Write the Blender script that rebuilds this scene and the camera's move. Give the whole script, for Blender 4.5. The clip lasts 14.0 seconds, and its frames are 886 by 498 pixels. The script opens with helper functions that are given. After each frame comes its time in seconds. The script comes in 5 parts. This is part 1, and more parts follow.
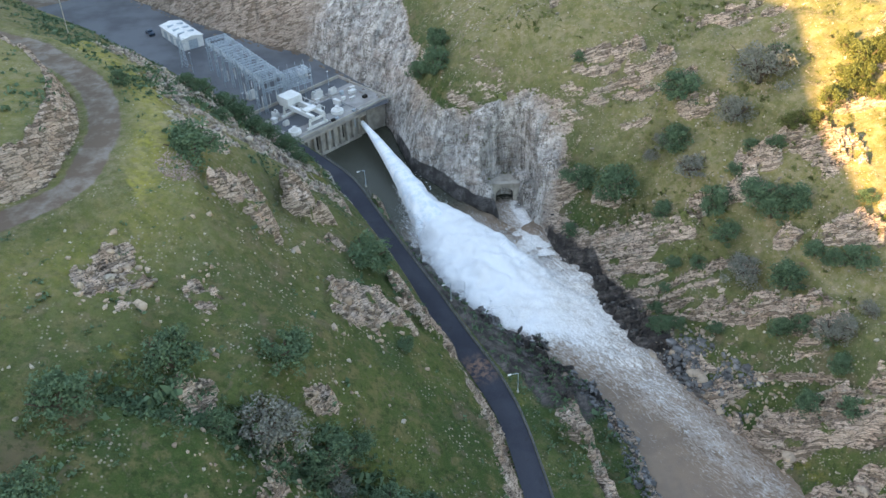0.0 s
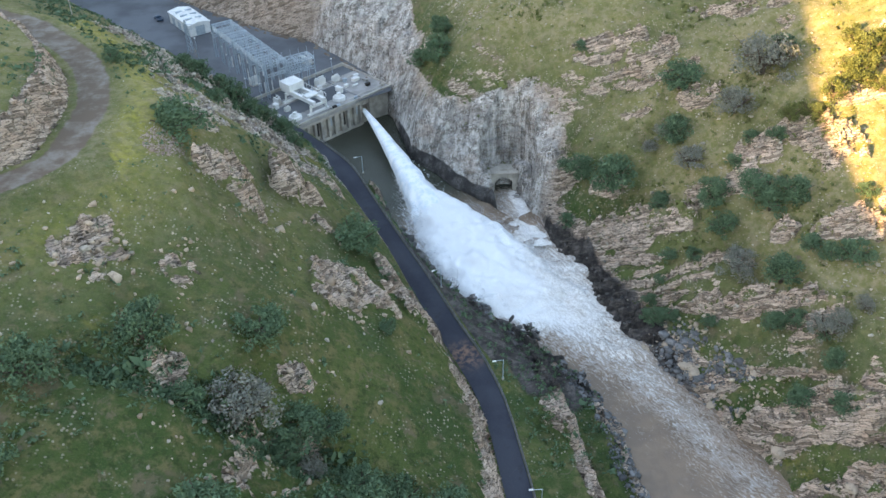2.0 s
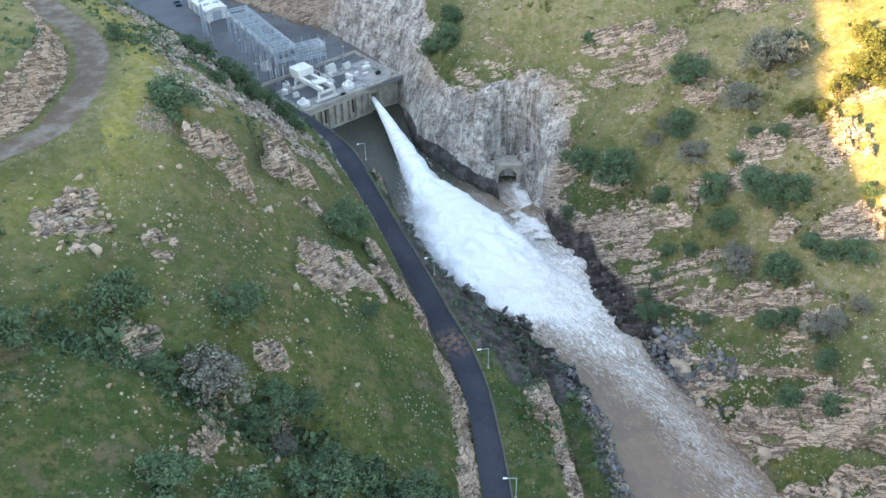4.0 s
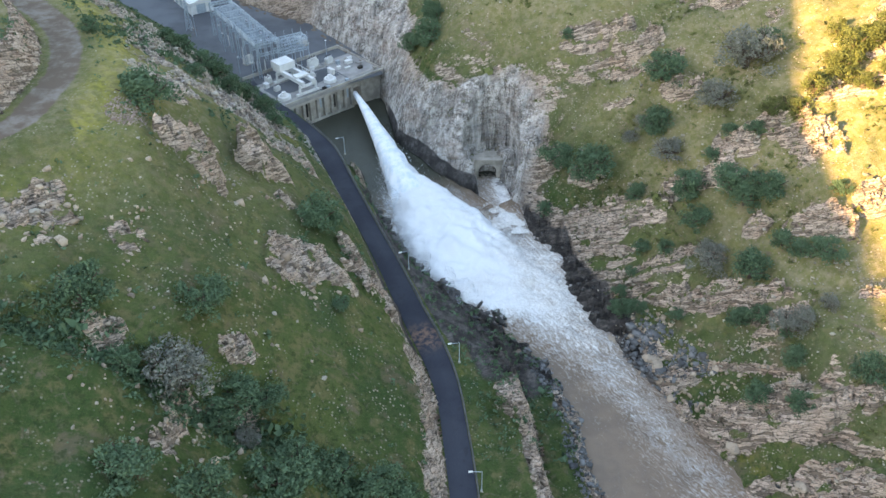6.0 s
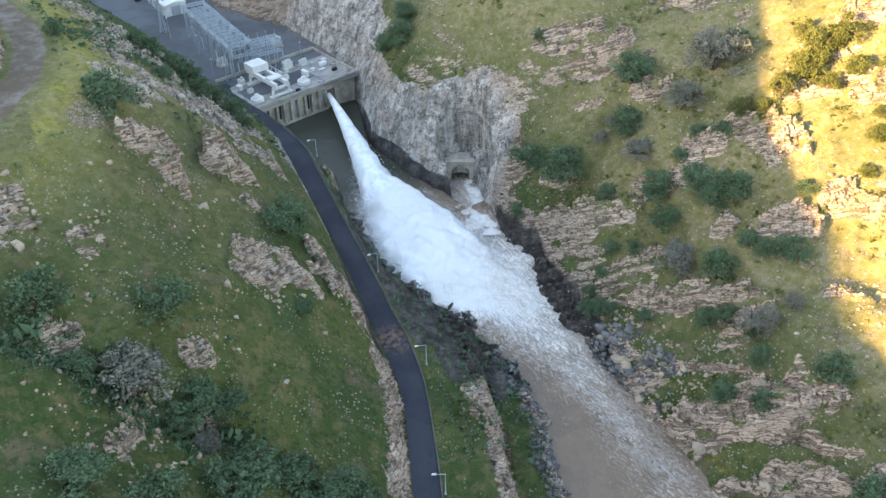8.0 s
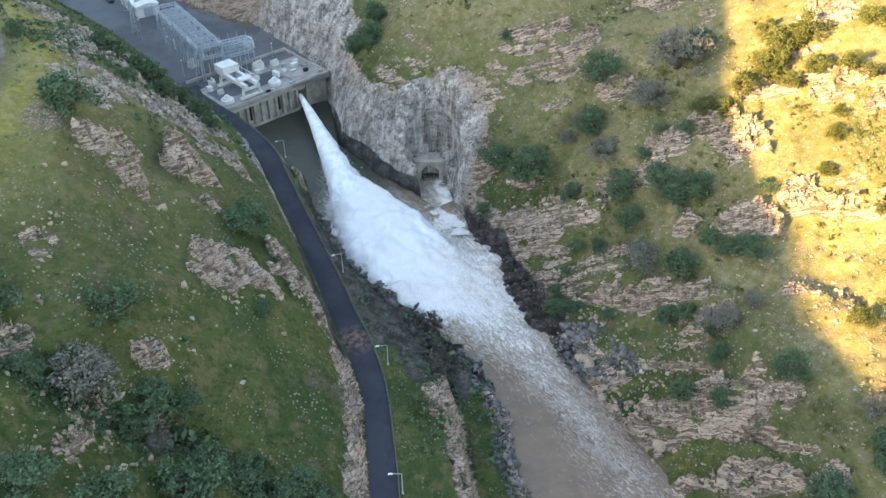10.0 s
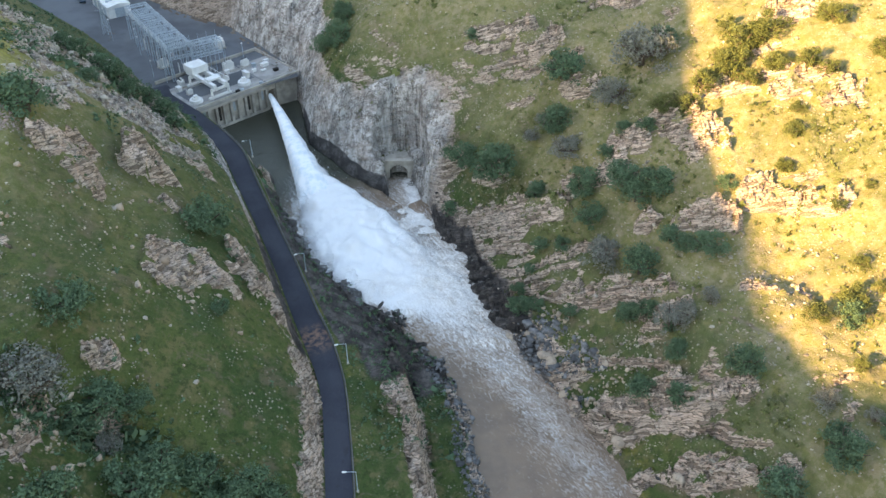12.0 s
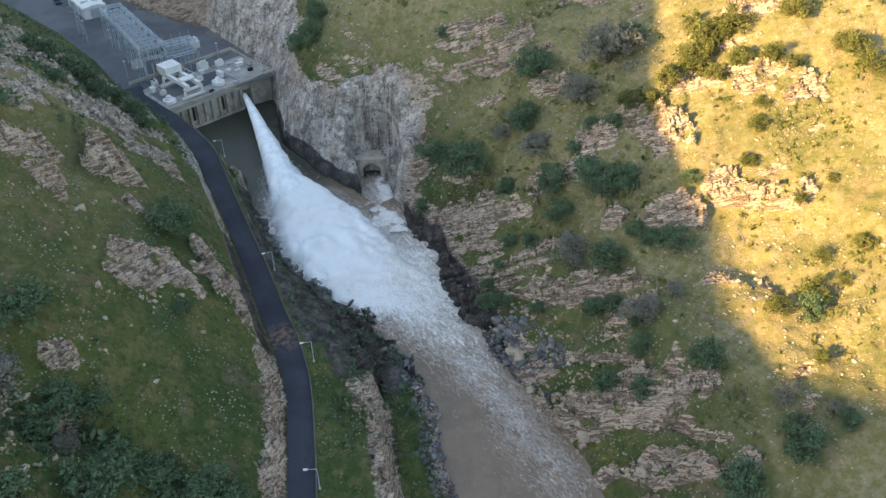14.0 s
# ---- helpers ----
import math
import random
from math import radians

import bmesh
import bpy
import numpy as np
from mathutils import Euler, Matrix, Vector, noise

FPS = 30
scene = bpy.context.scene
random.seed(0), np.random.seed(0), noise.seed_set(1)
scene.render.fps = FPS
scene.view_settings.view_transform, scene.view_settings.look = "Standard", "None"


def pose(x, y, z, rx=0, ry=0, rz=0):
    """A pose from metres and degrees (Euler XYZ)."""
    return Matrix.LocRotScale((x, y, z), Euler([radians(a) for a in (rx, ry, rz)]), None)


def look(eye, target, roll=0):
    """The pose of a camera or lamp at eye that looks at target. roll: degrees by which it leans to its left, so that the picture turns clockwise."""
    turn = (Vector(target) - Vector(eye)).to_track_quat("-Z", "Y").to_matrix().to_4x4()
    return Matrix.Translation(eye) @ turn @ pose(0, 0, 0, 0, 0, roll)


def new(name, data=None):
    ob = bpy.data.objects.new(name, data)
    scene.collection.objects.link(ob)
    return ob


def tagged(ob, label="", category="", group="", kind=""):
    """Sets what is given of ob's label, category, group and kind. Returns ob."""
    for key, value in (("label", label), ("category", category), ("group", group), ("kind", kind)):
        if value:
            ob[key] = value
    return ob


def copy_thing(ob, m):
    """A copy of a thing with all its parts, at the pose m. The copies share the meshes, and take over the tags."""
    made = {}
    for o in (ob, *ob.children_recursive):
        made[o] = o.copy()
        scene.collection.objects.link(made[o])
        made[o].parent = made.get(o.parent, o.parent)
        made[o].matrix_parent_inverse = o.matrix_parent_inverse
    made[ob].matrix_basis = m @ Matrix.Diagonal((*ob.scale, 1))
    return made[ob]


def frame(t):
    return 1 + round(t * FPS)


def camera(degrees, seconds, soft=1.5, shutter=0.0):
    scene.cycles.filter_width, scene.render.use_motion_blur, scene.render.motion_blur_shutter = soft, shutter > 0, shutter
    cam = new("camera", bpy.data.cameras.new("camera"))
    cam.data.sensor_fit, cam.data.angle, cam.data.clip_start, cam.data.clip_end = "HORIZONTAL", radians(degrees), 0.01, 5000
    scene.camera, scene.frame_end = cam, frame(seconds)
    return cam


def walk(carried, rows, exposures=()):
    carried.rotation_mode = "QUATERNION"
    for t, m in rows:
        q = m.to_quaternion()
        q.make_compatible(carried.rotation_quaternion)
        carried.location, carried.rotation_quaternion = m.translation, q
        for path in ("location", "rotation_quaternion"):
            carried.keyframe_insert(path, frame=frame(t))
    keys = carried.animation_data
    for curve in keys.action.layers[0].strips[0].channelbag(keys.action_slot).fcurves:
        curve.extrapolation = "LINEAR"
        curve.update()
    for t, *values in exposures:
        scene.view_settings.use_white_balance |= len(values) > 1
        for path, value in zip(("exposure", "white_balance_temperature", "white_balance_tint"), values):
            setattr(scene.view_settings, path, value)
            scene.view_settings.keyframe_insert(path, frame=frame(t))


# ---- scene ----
cam = camera(56.1, 14.0)
METRES, EYE, TILT, LEAN, TURN = 40.0, 120.0, -91.921, -11.146, 8.355
ROWS = [
    (0.0, 0.0, 0.0, 0.0, 13.25, 55.76, 9.22),
    (0.5, 0.0234, 0.0291, -0.0029, 13.24, 55.79, 9.21),
    (1.0, 0.051, 0.059, -0.0093, 13.18, 55.82, 9.2),
    (1.5, 0.0844, 0.0897, -0.0187, 13.05, 55.8, 8.53),
    (2.0, 0.121, 0.12, -0.0286, 12.91, 55.76, 7.39),
    (2.5, 0.1596, 0.1492, -0.0394, 12.68, 55.69, 5.16),
    (3.0, 0.1983, 0.1802, -0.0469, 12.62, 55.66, 4.79),
    (5.5, 0.3722, 0.2277, -0.0816, 12.03, 55.25, 4.65),
    (6.0, 0.3855, 0.2295, -0.0824, 11.94, 55.2, 4.75),
    (6.5, 0.41, 0.2342, -0.0822, 11.89, 55.22, 4.95),
    (7.0, 0.4366, 0.2385, -0.0818, 11.88, 55.23, 5.15),
    (7.5, 0.4624, 0.2438, -0.083, 11.86, 55.24, 5.35),
    (8.0, 0.4897, 0.2498, -0.0852, 11.82, 55.25, 5.54),
    (10.5, 0.6555, 0.2848, -0.1129, 11.71, 55.3, 6.45),
    (11.0, 0.6898, 0.2932, -0.1196, 11.7, 55.3, 6.64),
    (11.5, 0.7254, 0.3025, -0.1255, 11.68, 55.3, 6.81),
    (12.0, 0.7625, 0.3108, -0.1326, 11.68, 55.3, 6.97),
    (12.5, 0.799, 0.3187, -0.1392, 11.67, 55.3, 7.14),
    (13.0, 0.8376, 0.3273, -0.1468, 11.7, 55.3, 7.31),
    (13.5, 0.8782, 0.3371, -0.1556, 11.7, 55.31, 7.51),
    (14.0, 0.8941, 0.3415, -0.1623, 11.95, 55.28, 7.6),
]
walk(cam, [(t, pose(0, 0, EYE, TILT, LEAN, TURN) @ pose(METRES * x, METRES * y, METRES * z, 90 + pitch, roll, yaw)) for t, x, y, z, yaw, pitch, roll in ROWS],
     exposures=((0.0, 2.63, 8200, 14), (2.0, 2.71, 8200, 14), (2.5, 2.93, 8200, 14), (3.0, 3.05, 8200, 14), (5.5, 2.75, 8200, 14), (6.5, 2.74, 8200, 14), (8.0, 2.75, 8200, 14), (11.0, 2.63, 8200, 14), (13.5, 2.40, 8200, 14), (14.0, 2.22, 8200, 14)))

# ---- world, sun and exposure ----
SUN_AZ, SUN_EL = 238.0, 13.0          # degrees: compass-like azimuth (from +y, clockwise) and height of the low evening sun
world = bpy.data.worlds.new("evening_sky")
scene.world = world
world.use_nodes = True
wt = world.node_tree
sky = wt.nodes.new("ShaderNodeTexSky")
sky.sky_type = "NISHITA"
sky.sun_disc = False
sky.sun_elevation, sky.sun_rotation = radians(SUN_EL), radians(SUN_AZ)
sky.air_density, sky.dust_density, sky.ozone_density = 1.0, 0.6, 1.2
wt.links.new(sky.outputs[0], wt.nodes["Background"].inputs[0])
wt.nodes["Background"].inputs[1].default_value = 0.15
to_sun = Vector((math.sin(radians(SUN_AZ)) * math.cos(radians(SUN_EL)), math.cos(radians(SUN_AZ)) * math.cos(radians(SUN_EL)), math.sin(radians(SUN_EL))))
sun_data = bpy.data.lights.new("sun", "SUN")
sun_data.energy, sun_data.angle, sun_data.color = 4.2, radians(0.6), (1.0, 0.69, 0.31)
sun = new("sun", sun_data)
sun.matrix_world = look(to_sun * 300, (0, 0, 0))


# ---- materials ----
class Nodes:
    """Short hand for building one node material."""

    def __init__(self, name):
        self.mat = bpy.data.materials.new(name)
        self.mat.use_nodes = True
        self.tree = self.mat.node_tree
        self.bsdf = self.tree.nodes["Principled BSDF"]
        self.coord = self.tree.nodes.new("ShaderNodeTexCoord").outputs["Object"]

    def put(self, socket, value):
        if hasattr(value, "is_linked"):
            self.tree.links.new(value, socket)
        else:
            socket.default_value = value

    def noise(self, scale, detail=4.0, rough=0.55, vec=None, distort=0.0):
        n = self.tree.nodes.new("ShaderNodeTexNoise")
        self.put(n.inputs["Vector"], vec or self.coord)
        n.inputs["Scale"].default_value, n.inputs["Detail"].default_value = scale, detail
        n.inputs["Roughness"].default_value, n.inputs["Distortion"].default_value = rough, distort
        return n.outputs["Fac"]

    def cells(self, scale, vec=None, feature="F1", out="Distance"):
        n = self.tree.nodes.new("ShaderNodeTexVoronoi")
        n.feature = feature
        self.put(n.inputs["Vector"], vec or self.coord)
        n.inputs["Scale"].default_value = scale
        return n.outputs[out]

    def stretch(self, sx, sy, sz, rz=0.0, rx=0.0):
        m = self.tree.nodes.new("ShaderNodeMapping")
        self.put(m.inputs["Vector"], self.coord)
        m.inputs["Scale"].default_value = (sx, sy, sz)
        m.inputs["Rotation"].default_value = (radians(rx), 0, radians(rz))
        return m.outputs[0]

    def ramp(self, fac, a, b, lo=0.0, hi=1.0):
        m = self.tree.nodes.new("ShaderNodeMapRange")
        m.interpolation_type = "SMOOTHSTEP"
        for i, v in enumerate((fac, a, b, lo, hi)):
            self.put(m.inputs[i], v)
        return m.outputs[0]

    def math(self, op, a, b=0.0):
        m = self.tree.nodes.new("ShaderNodeMath")
        m.operation = op
        m.use_clamp = op == "SUBTRACT"
        self.put(m.inputs[0], a)
        self.put(m.inputs[1], b)
        return m.outputs[0]

    def mix(self, fac, a, b):
        m = self.tree.nodes.new("ShaderNodeMix")
        m.data_type = "RGBA"
        self.put(m.inputs[0], fac)
        self.put(m.inputs[6], (*a, 1) if isinstance(a, tuple) else a)
        self.put(m.inputs[7], (*b, 1) if isinstance(b, tuple) else b)
        return m.outputs[2]

    def attr(self, name):
        a = self.tree.nodes.new("ShaderNodeAttribute")
        a.attribute_name = name
        return a.outputs["Fac"]

    def random(self):
        return self.tree.nodes.new("ShaderNodeObjectInfo").outputs["Random"]

    def island(self):
        return self.tree.nodes.new("ShaderNodeNewGeometry").outputs["Random Per Island"]

    def done(self, color, rough=0.8, metal=0.0, bump=None, height=0.1, strength=0.6, spec=0.3, alpha=None):
        self.put(self.bsdf.inputs["Base Color"], (*color, 1) if isinstance(color, tuple) else color)
        self.put(self.bsdf.inputs["Roughness"], rough)
        self.bsdf.inputs["Metallic"].default_value = metal
        self.bsdf.inputs["Specular IOR Level"].default_value = spec
        if bump is not None:
            b = self.tree.nodes.new("ShaderNodeBump")
            b.inputs["Strength"].default_value, b.inputs["Distance"].default_value = strength, height
            self.put(b.inputs["Height"], bump)
            self.tree.links.new(b.outputs[0], self.bsdf.inputs["Normal"])
        if alpha is not None:
            self.put(self.bsdf.inputs["Alpha"], alpha)
        return self.mat


def plain(name, color, rough=0.7, metal=0.0, grime=0.25, scale=0.8):
    """A paint, concrete or metal with soft staining and fine grain."""
    k = Nodes(name)
    dark = tuple(c * (1 - grime) for c in color)
    big, fine = k.noise(scale, 5), k.noise(scale * 14, 3)
    return k.done(k.mix(k.ramp(big, 0.35, 0.65), dark, color), rough, metal, fine, 0.02, 0.3)


def ground_material():
    k = Nodes("hillside_grass_and_rock")
    rock, dirt, wet, grey = (k.attr(a) for a in ("rock", "dirt", "wet", "grey"))
    geo = k.tree.nodes.new("ShaderNodeNewGeometry")
    sep = k.tree.nodes.new("ShaderNodeSeparateXYZ")
    k.tree.links.new(geo.outputs["Normal"], sep.inputs[0])
    steep = k.ramp(sep.outputs["Z"], 0.70, 0.35)
    n1, n2, n3 = k.noise(0.045, 5, 0.6), k.noise(0.35, 6, 0.65), k.noise(2.2, 5, 0.65)
    # grass: two greens, dry olive stretches, brown soil and small pale stones showing through
    blade = k.noise(7.0, 4, 0.7)
    g = k.mix(k.ramp(n1, 0.40, 0.60), (0.038, 0.070, 0.021), (0.072, 0.098, 0.030))
    g = k.mix(k.ramp(n2, 0.45, 0.66, 0, 0.8), g, (0.150, 0.128, 0.062))
    g = k.mix(k.ramp(k.noise(0.07, 5, 0.65), 0.50, 0.60, 0, 0.85), g, (0.032, 0.064, 0.022))
    g = k.mix(k.ramp(k.noise(0.05, 5, 0.7), 0.60, 0.68, 0, 0.6), g, (0.170, 0.150, 0.030))
    g = k.mix(k.ramp(n3, 0.50, 0.72, 0, 0.7), g, (0.040, 0.052, 0.020))
    g = k.mix(k.ramp(k.noise(0.13, 5, 0.6), 0.56, 0.66, 0, 0.7), g, (0.125, 0.098, 0.068))
    g = k.mix(k.ramp(blade, 0.52, 0.70, 0, 0.5), g, (0.150, 0.150, 0.070))
    # tufts, trodden soil and bare patches at the scale of a stride
    g = k.mix(k.ramp(k.noise(0.75, 7, 0.72), 0.50, 0.62, 0, 0.75), g, (0.028, 0.048, 0.016))
    g = k.mix(k.math("MULTIPLY", k.ramp(k.attr("dry"), 0.0, 1.0, 0.25, 1.0), k.ramp(k.noise(1.3, 6, 0.75, None, 0.6), 0.53, 0.66, 0, 0.70)), g, (0.175, 0.160, 0.075))
    g = k.mix(k.ramp(k.noise(0.42, 6, 0.7, None, 0.8), 0.56, 0.68, 0, 0.65), g, (0.150, 0.118, 0.084))
    g = k.mix(k.math("MULTIPLY", k.attr("lush"), k.ramp(k.noise(0.8, 6, 0.7), 0.36, 0.60, 0.3, 0.9)), g, (0.30, 0.275, 0.050))
    # stones half sunk in the turf: few of the cells hold one, in loose patches
    chip = k.tree.nodes.new("ShaderNodeSeparateColor")
    k.put(chip.inputs[0], k.cells(1.9, None, "F1", "Color"))
    specks = k.math("MULTIPLY", k.ramp(k.cells(1.9, None, "F1"), 0.40, 0.28), k.ramp(chip.outputs[0], 0.60, 0.66))
    specks = k.math("MULTIPLY", specks, k.ramp(k.noise(0.14, 6, 0.7), 0.46, 0.60))
    g = k.mix(k.math("MULTIPLY", k.attr("dry"), k.ramp(k.noise(0.06, 5, 0.65), 0.36, 0.62, 0.40, 0.85)), g, k.mix(k.ramp(k.noise(0.6, 7, 0.75), 0.40, 0.62), (0.170, 0.162, 0.064), (0.285, 0.238, 0.150)))
    g = k.mix(k.math("MULTIPLY", specks, 0.7), g, (0.33, 0.29, 0.235))
    # rock: tan and pink, split along tilted beds, or grey where cut
    dot = k.tree.nodes.new("ShaderNodeVectorMath")
    dot.operation = "DOT_PRODUCT"
    k.put(dot.inputs[0], k.coord)
    dot.inputs[1].default_value = (-0.261, 0.363, 0.894)
    sp = k.tree.nodes.new("ShaderNodeSeparateXYZ")
    k.put(sp.inputs[0], k.coord)
    comb = k.tree.nodes.new("ShaderNodeCombineXYZ")
    k.put(comb.inputs[0], k.math("MULTIPLY", sp.outputs[0], 0.42))
    k.put(comb.inputs[1], k.math("MULTIPLY", sp.outputs[1], 0.42))
    for m in comb.inputs[0].links[0].from_node, comb.inputs[1].links[0].from_node:
        m.use_clamp = False
    k.put(comb.inputs[2], dot.outputs["Value"])
    beds = k.noise(2.0, 6, 0.7, comb.outputs[0])
    cracks = k.cells(0.75, comb.outputs[0], "DISTANCE_TO_EDGE")
    tan = k.mix(k.ramp(n2, 0.35, 0.65), (0.46, 0.335, 0.265), (0.40, 0.325, 0.27))
    tan = k.mix(k.ramp(k.noise(0.10, 4), 0.46, 0.60), tan, (0.58, 0.455, 0.375))
    gry = k.mix(k.ramp(k.noise(0.8, 6, 0.6, k.stretch(0.5, 0.5, 0.12)), 0.36, 0.62), (0.33, 0.325, 0.32), (0.66, 0.645, 0.625))
    gry = k.mix(k.ramp(k.noise(0.09, 6, 0.7), 0.52, 0.66, 0, 0.6), gry, (0.44, 0.35, 0.30))
    gry = k.mix(k.ramp(k.noise(0.30, 6, 0.7, k.stretch(0.7, 0.7, 0.16)), 0.54, 0.68, 0, 0.6), gry, (0.18, 0.185, 0.19))
    # cracks run down the cut face, crossed by a few level ones
    for scale, at, dark in ((1.4, k.stretch(1.0, 1.0, 0.13), 0.85), (0.55, k.stretch(1.0, 1.0, 0.22), 0.9), (0.5, k.stretch(0.35, 0.35, 1.3), 0.7)):
        vein = k.noise(scale, 7, 0.68, at, 0.4)
        line = k.math("MULTIPLY", k.ramp(vein, 0.455, 0.500), k.ramp(vein, 0.545, 0.500))
        gry = k.mix(k.math("MULTIPLY", line, k.math("MULTIPLY", k.ramp(n2, 0.40, 0.58, 0.25, 1.0), dark)), gry, (0.06, 0.056, 0.05))
    r = k.mix(grey, tan, gry)
    rift = k.noise(0.9, 7, 0.72, k.stretch(0.9, 0.9, 0.5))
    joint = k.mix(grey, k.ramp(beds, 0.48, 0.36, 0, 0.8), k.ramp(rift, 0.44, 0.33, 0, 0.75))
    r = k.mix(joint, r, (0.085, 0.072, 0.058))
    # blocks: each its own tone, with dark gaps between them as painted crevice shade
    bent = k.tree.nodes.new("ShaderNodeVectorMath")
    bent.operation = "MULTIPLY_ADD"
    wob = k.tree.nodes.new("ShaderNodeTexNoise")
    k.put(wob.inputs["Vector"], k.coord)
    wob.inputs["Scale"].default_value = 0.8
    k.put(bent.inputs[0], wob.outputs["Color"])
    bent.inputs[1].default_value = (0.8, 0.8, 0.8)
    wide = k.tree.nodes.new("ShaderNodeVectorMath")
    wide.operation = "MULTIPLY"
    k.put(wide.inputs[0], comb.outputs[0])
    wide.inputs[1].default_value = (0.75, 0.75, 1.8)
    k.put(bent.inputs[2], wide.outputs[0])
    tone = k.tree.nodes.new("ShaderNodeSeparateColor")
    k.put(tone.inputs[0], k.cells(1.15, bent.outputs[0], "F1", "Color"))
    gap1 = k.cells(1.15, bent.outputs[0], "DISTANCE_TO_EDGE")
    gap2 = k.cells(3.0, bent.outputs[0], "DISTANCE_TO_EDGE")
    sound = k.ramp(grey, 0.0, 1.0, 1.0, 0.25)
    r = k.mix(k.math("MULTIPLY", k.ramp(tone.outputs[0], 0.1, 0.9, 0, 0.6), sound), r, (0.62, 0.505, 0.425))
    r = k.mix(k.math("MULTIPLY", k.ramp(tone.outputs[1], 0.60, 0.95, 0, 0.8), sound), r, (0.15, 0.11, 0.085))
    shade = k.math("MULTIPLY", k.ramp(gap1, 0.12, 0.01), k.math("MULTIPLY", k.ramp(n3, 0.36, 0.58, 0.15, 0.85), sound))
    r = k.mix(shade, r, (0.055, 0.050, 0.036))
    r = k.mix(k.math("MULTIPLY", k.ramp(gap2, 0.10, 0.0), k.math("MULTIPLY", sound, 0.45)), r, (0.07, 0.06, 0.045))
    r = k.mix(k.ramp(n3, 0.58, 0.75, 0, 0.65), r, (0.085, 0.085, 0.045))
    cover = k.math("ADD", k.math("MULTIPLY", steep, 0.5), k.math("MULTIPLY", rock, 0.75))
    cover = k.math("ADD", cover, k.math("MULTIPLY", k.math("ADD", k.math("MULTIPLY", n2, 0.60), k.math("MULTIPLY", n3, 0.60)), 1.0))
    cover = k.ramp(cover, 0.92, 1.04)
    c = k.mix(cover, g, r)
    earth = k.mix(k.ramp(k.noise(0.3, 5, 0.6), 0.42, 0.66), (0.145, 0.108, 0.082), (0.235, 0.205, 0.18))
    earth = k.mix(k.ramp(k.noise(5, 4), 0.5, 0.7, 0, 0.4), earth, (0.13, 0.115, 0.09))
    c = k.mix(k.ramp(k.math("ADD", dirt, k.math("MULTIPLY", n2, 0.9)), 0.86, 1.15), c, earth)
    # dark coat of wet rock, also painted shade on the roadside cut
    damp_and_shade = k.mix(k.ramp(n2, 0.40, 0.68, 0.88, 0.55), k.mix(0.55, r, (0.20, 0.20, 0.205)), (0.014, 0.014, 0.015))
    c = k.mix(k.ramp(k.math("ADD", wet, k.math("MULTIPLY", k.math("SUBTRACT", n2, 0.5), 0.7)), 0.42, 0.62), c, damp_and_shade)
    relief = k.math("ADD", k.math("MULTIPLY", beds, 0.5), k.math("MULTIPLY", n3, 0.5))
    relief = k.math("SUBTRACT", relief, k.math("MULTIPLY", cover, k.math("MULTIPLY", sound, k.ramp(gap1, 0.12, 0.0, 0, 0.35))))
    relief = k.math("SUBTRACT", relief, k.math("MULTIPLY", cover, k.ramp(cracks, 0.06, 0.0, 0, 0.15)))
    relief = k.math("MULTIPLY", relief, k.ramp(dirt, 0.2, 0.7, 1.0, 0.12))
    return k.done(c, 0.92, 0, relief, 0.55, 0.8, 0.15)


def water_material():
    k = Nodes("silty_river_water")
    foam = k.attr("foam")
    flow = k.tree.nodes.new("ShaderNodeCombineXYZ")
    for i, axis, scale in ((0, (0.583, -0.812, 0), 0.30), (1, (0.812, 0.583, 0), 0.80), (2, (0, 0, 1), 0.5)):
        d = k.tree.nodes.new("ShaderNodeVectorMath")
        d.operation = "DOT_PRODUCT"
        k.put(d.inputs[0], k.coord)
        d.inputs[1].default_value = tuple(v * scale for v in axis)
        k.put(flow.inputs[i], d.outputs["Value"])
    streak = k.noise(1.5, 9, 0.74, flow.outputs[0], 2.2)
    fine = k.noise(2.2, 8, 0.74, None, 0.8)
    f = k.math("ADD", k.math("MULTIPLY", foam, 0.66), k.math("MULTIPLY", k.ramp(streak, 0.32, 0.74), 0.52))
    thin, thick = k.ramp(f, 0.40, 0.74), k.ramp(f, 0.62, 0.94)
    # the dark mix is calm olive water, and also shade painted on water
    silt = k.mix(k.attr("still_and_shade"), (0.235, 0.168, 0.122), (0.050, 0.054, 0.040))
    silt = k.mix(k.math("MULTIPLY", k.ramp(k.noise(0.25, 4), 0.4, 0.65), k.math("SUBTRACT", 1.0, k.attr("still_and_shade"))), silt, (0.195, 0.142, 0.106))
    brown = k.mix(k.ramp(fine, 0.38, 0.66), (0.30, 0.245, 0.205), (0.55, 0.50, 0.455))
    froth = k.mix(k.ramp(fine, 0.40, 0.62), (0.60, 0.565, 0.53), (0.86, 0.85, 0.835))
    froth = k.mix(k.ramp(k.noise(0.5, 6, 0.7, None, 0.8), 0.52, 0.68, 0, 0.6), froth, (0.48, 0.425, 0.375))
    white = k.mix(k.attr("fresh"), froth, (0.83, 0.85, 0.87))
    c = k.mix(k.math("MULTIPLY", thin, 0.75), silt, k.mix(k.attr("fresh"), brown, (0.70, 0.71, 0.71)))
    c = k.mix(thick, c, white)
    return k.done(c, k.ramp(f, 0.4, 0.8, 0.22, 0.85), 0, k.math("ADD", k.math("MULTIPLY", fine, 0.55), k.math("MULTIPLY", streak, 0.45)), 0.45, 0.6, 0.4)


M_GROUND = ground_material()
M_WATER = water_material()


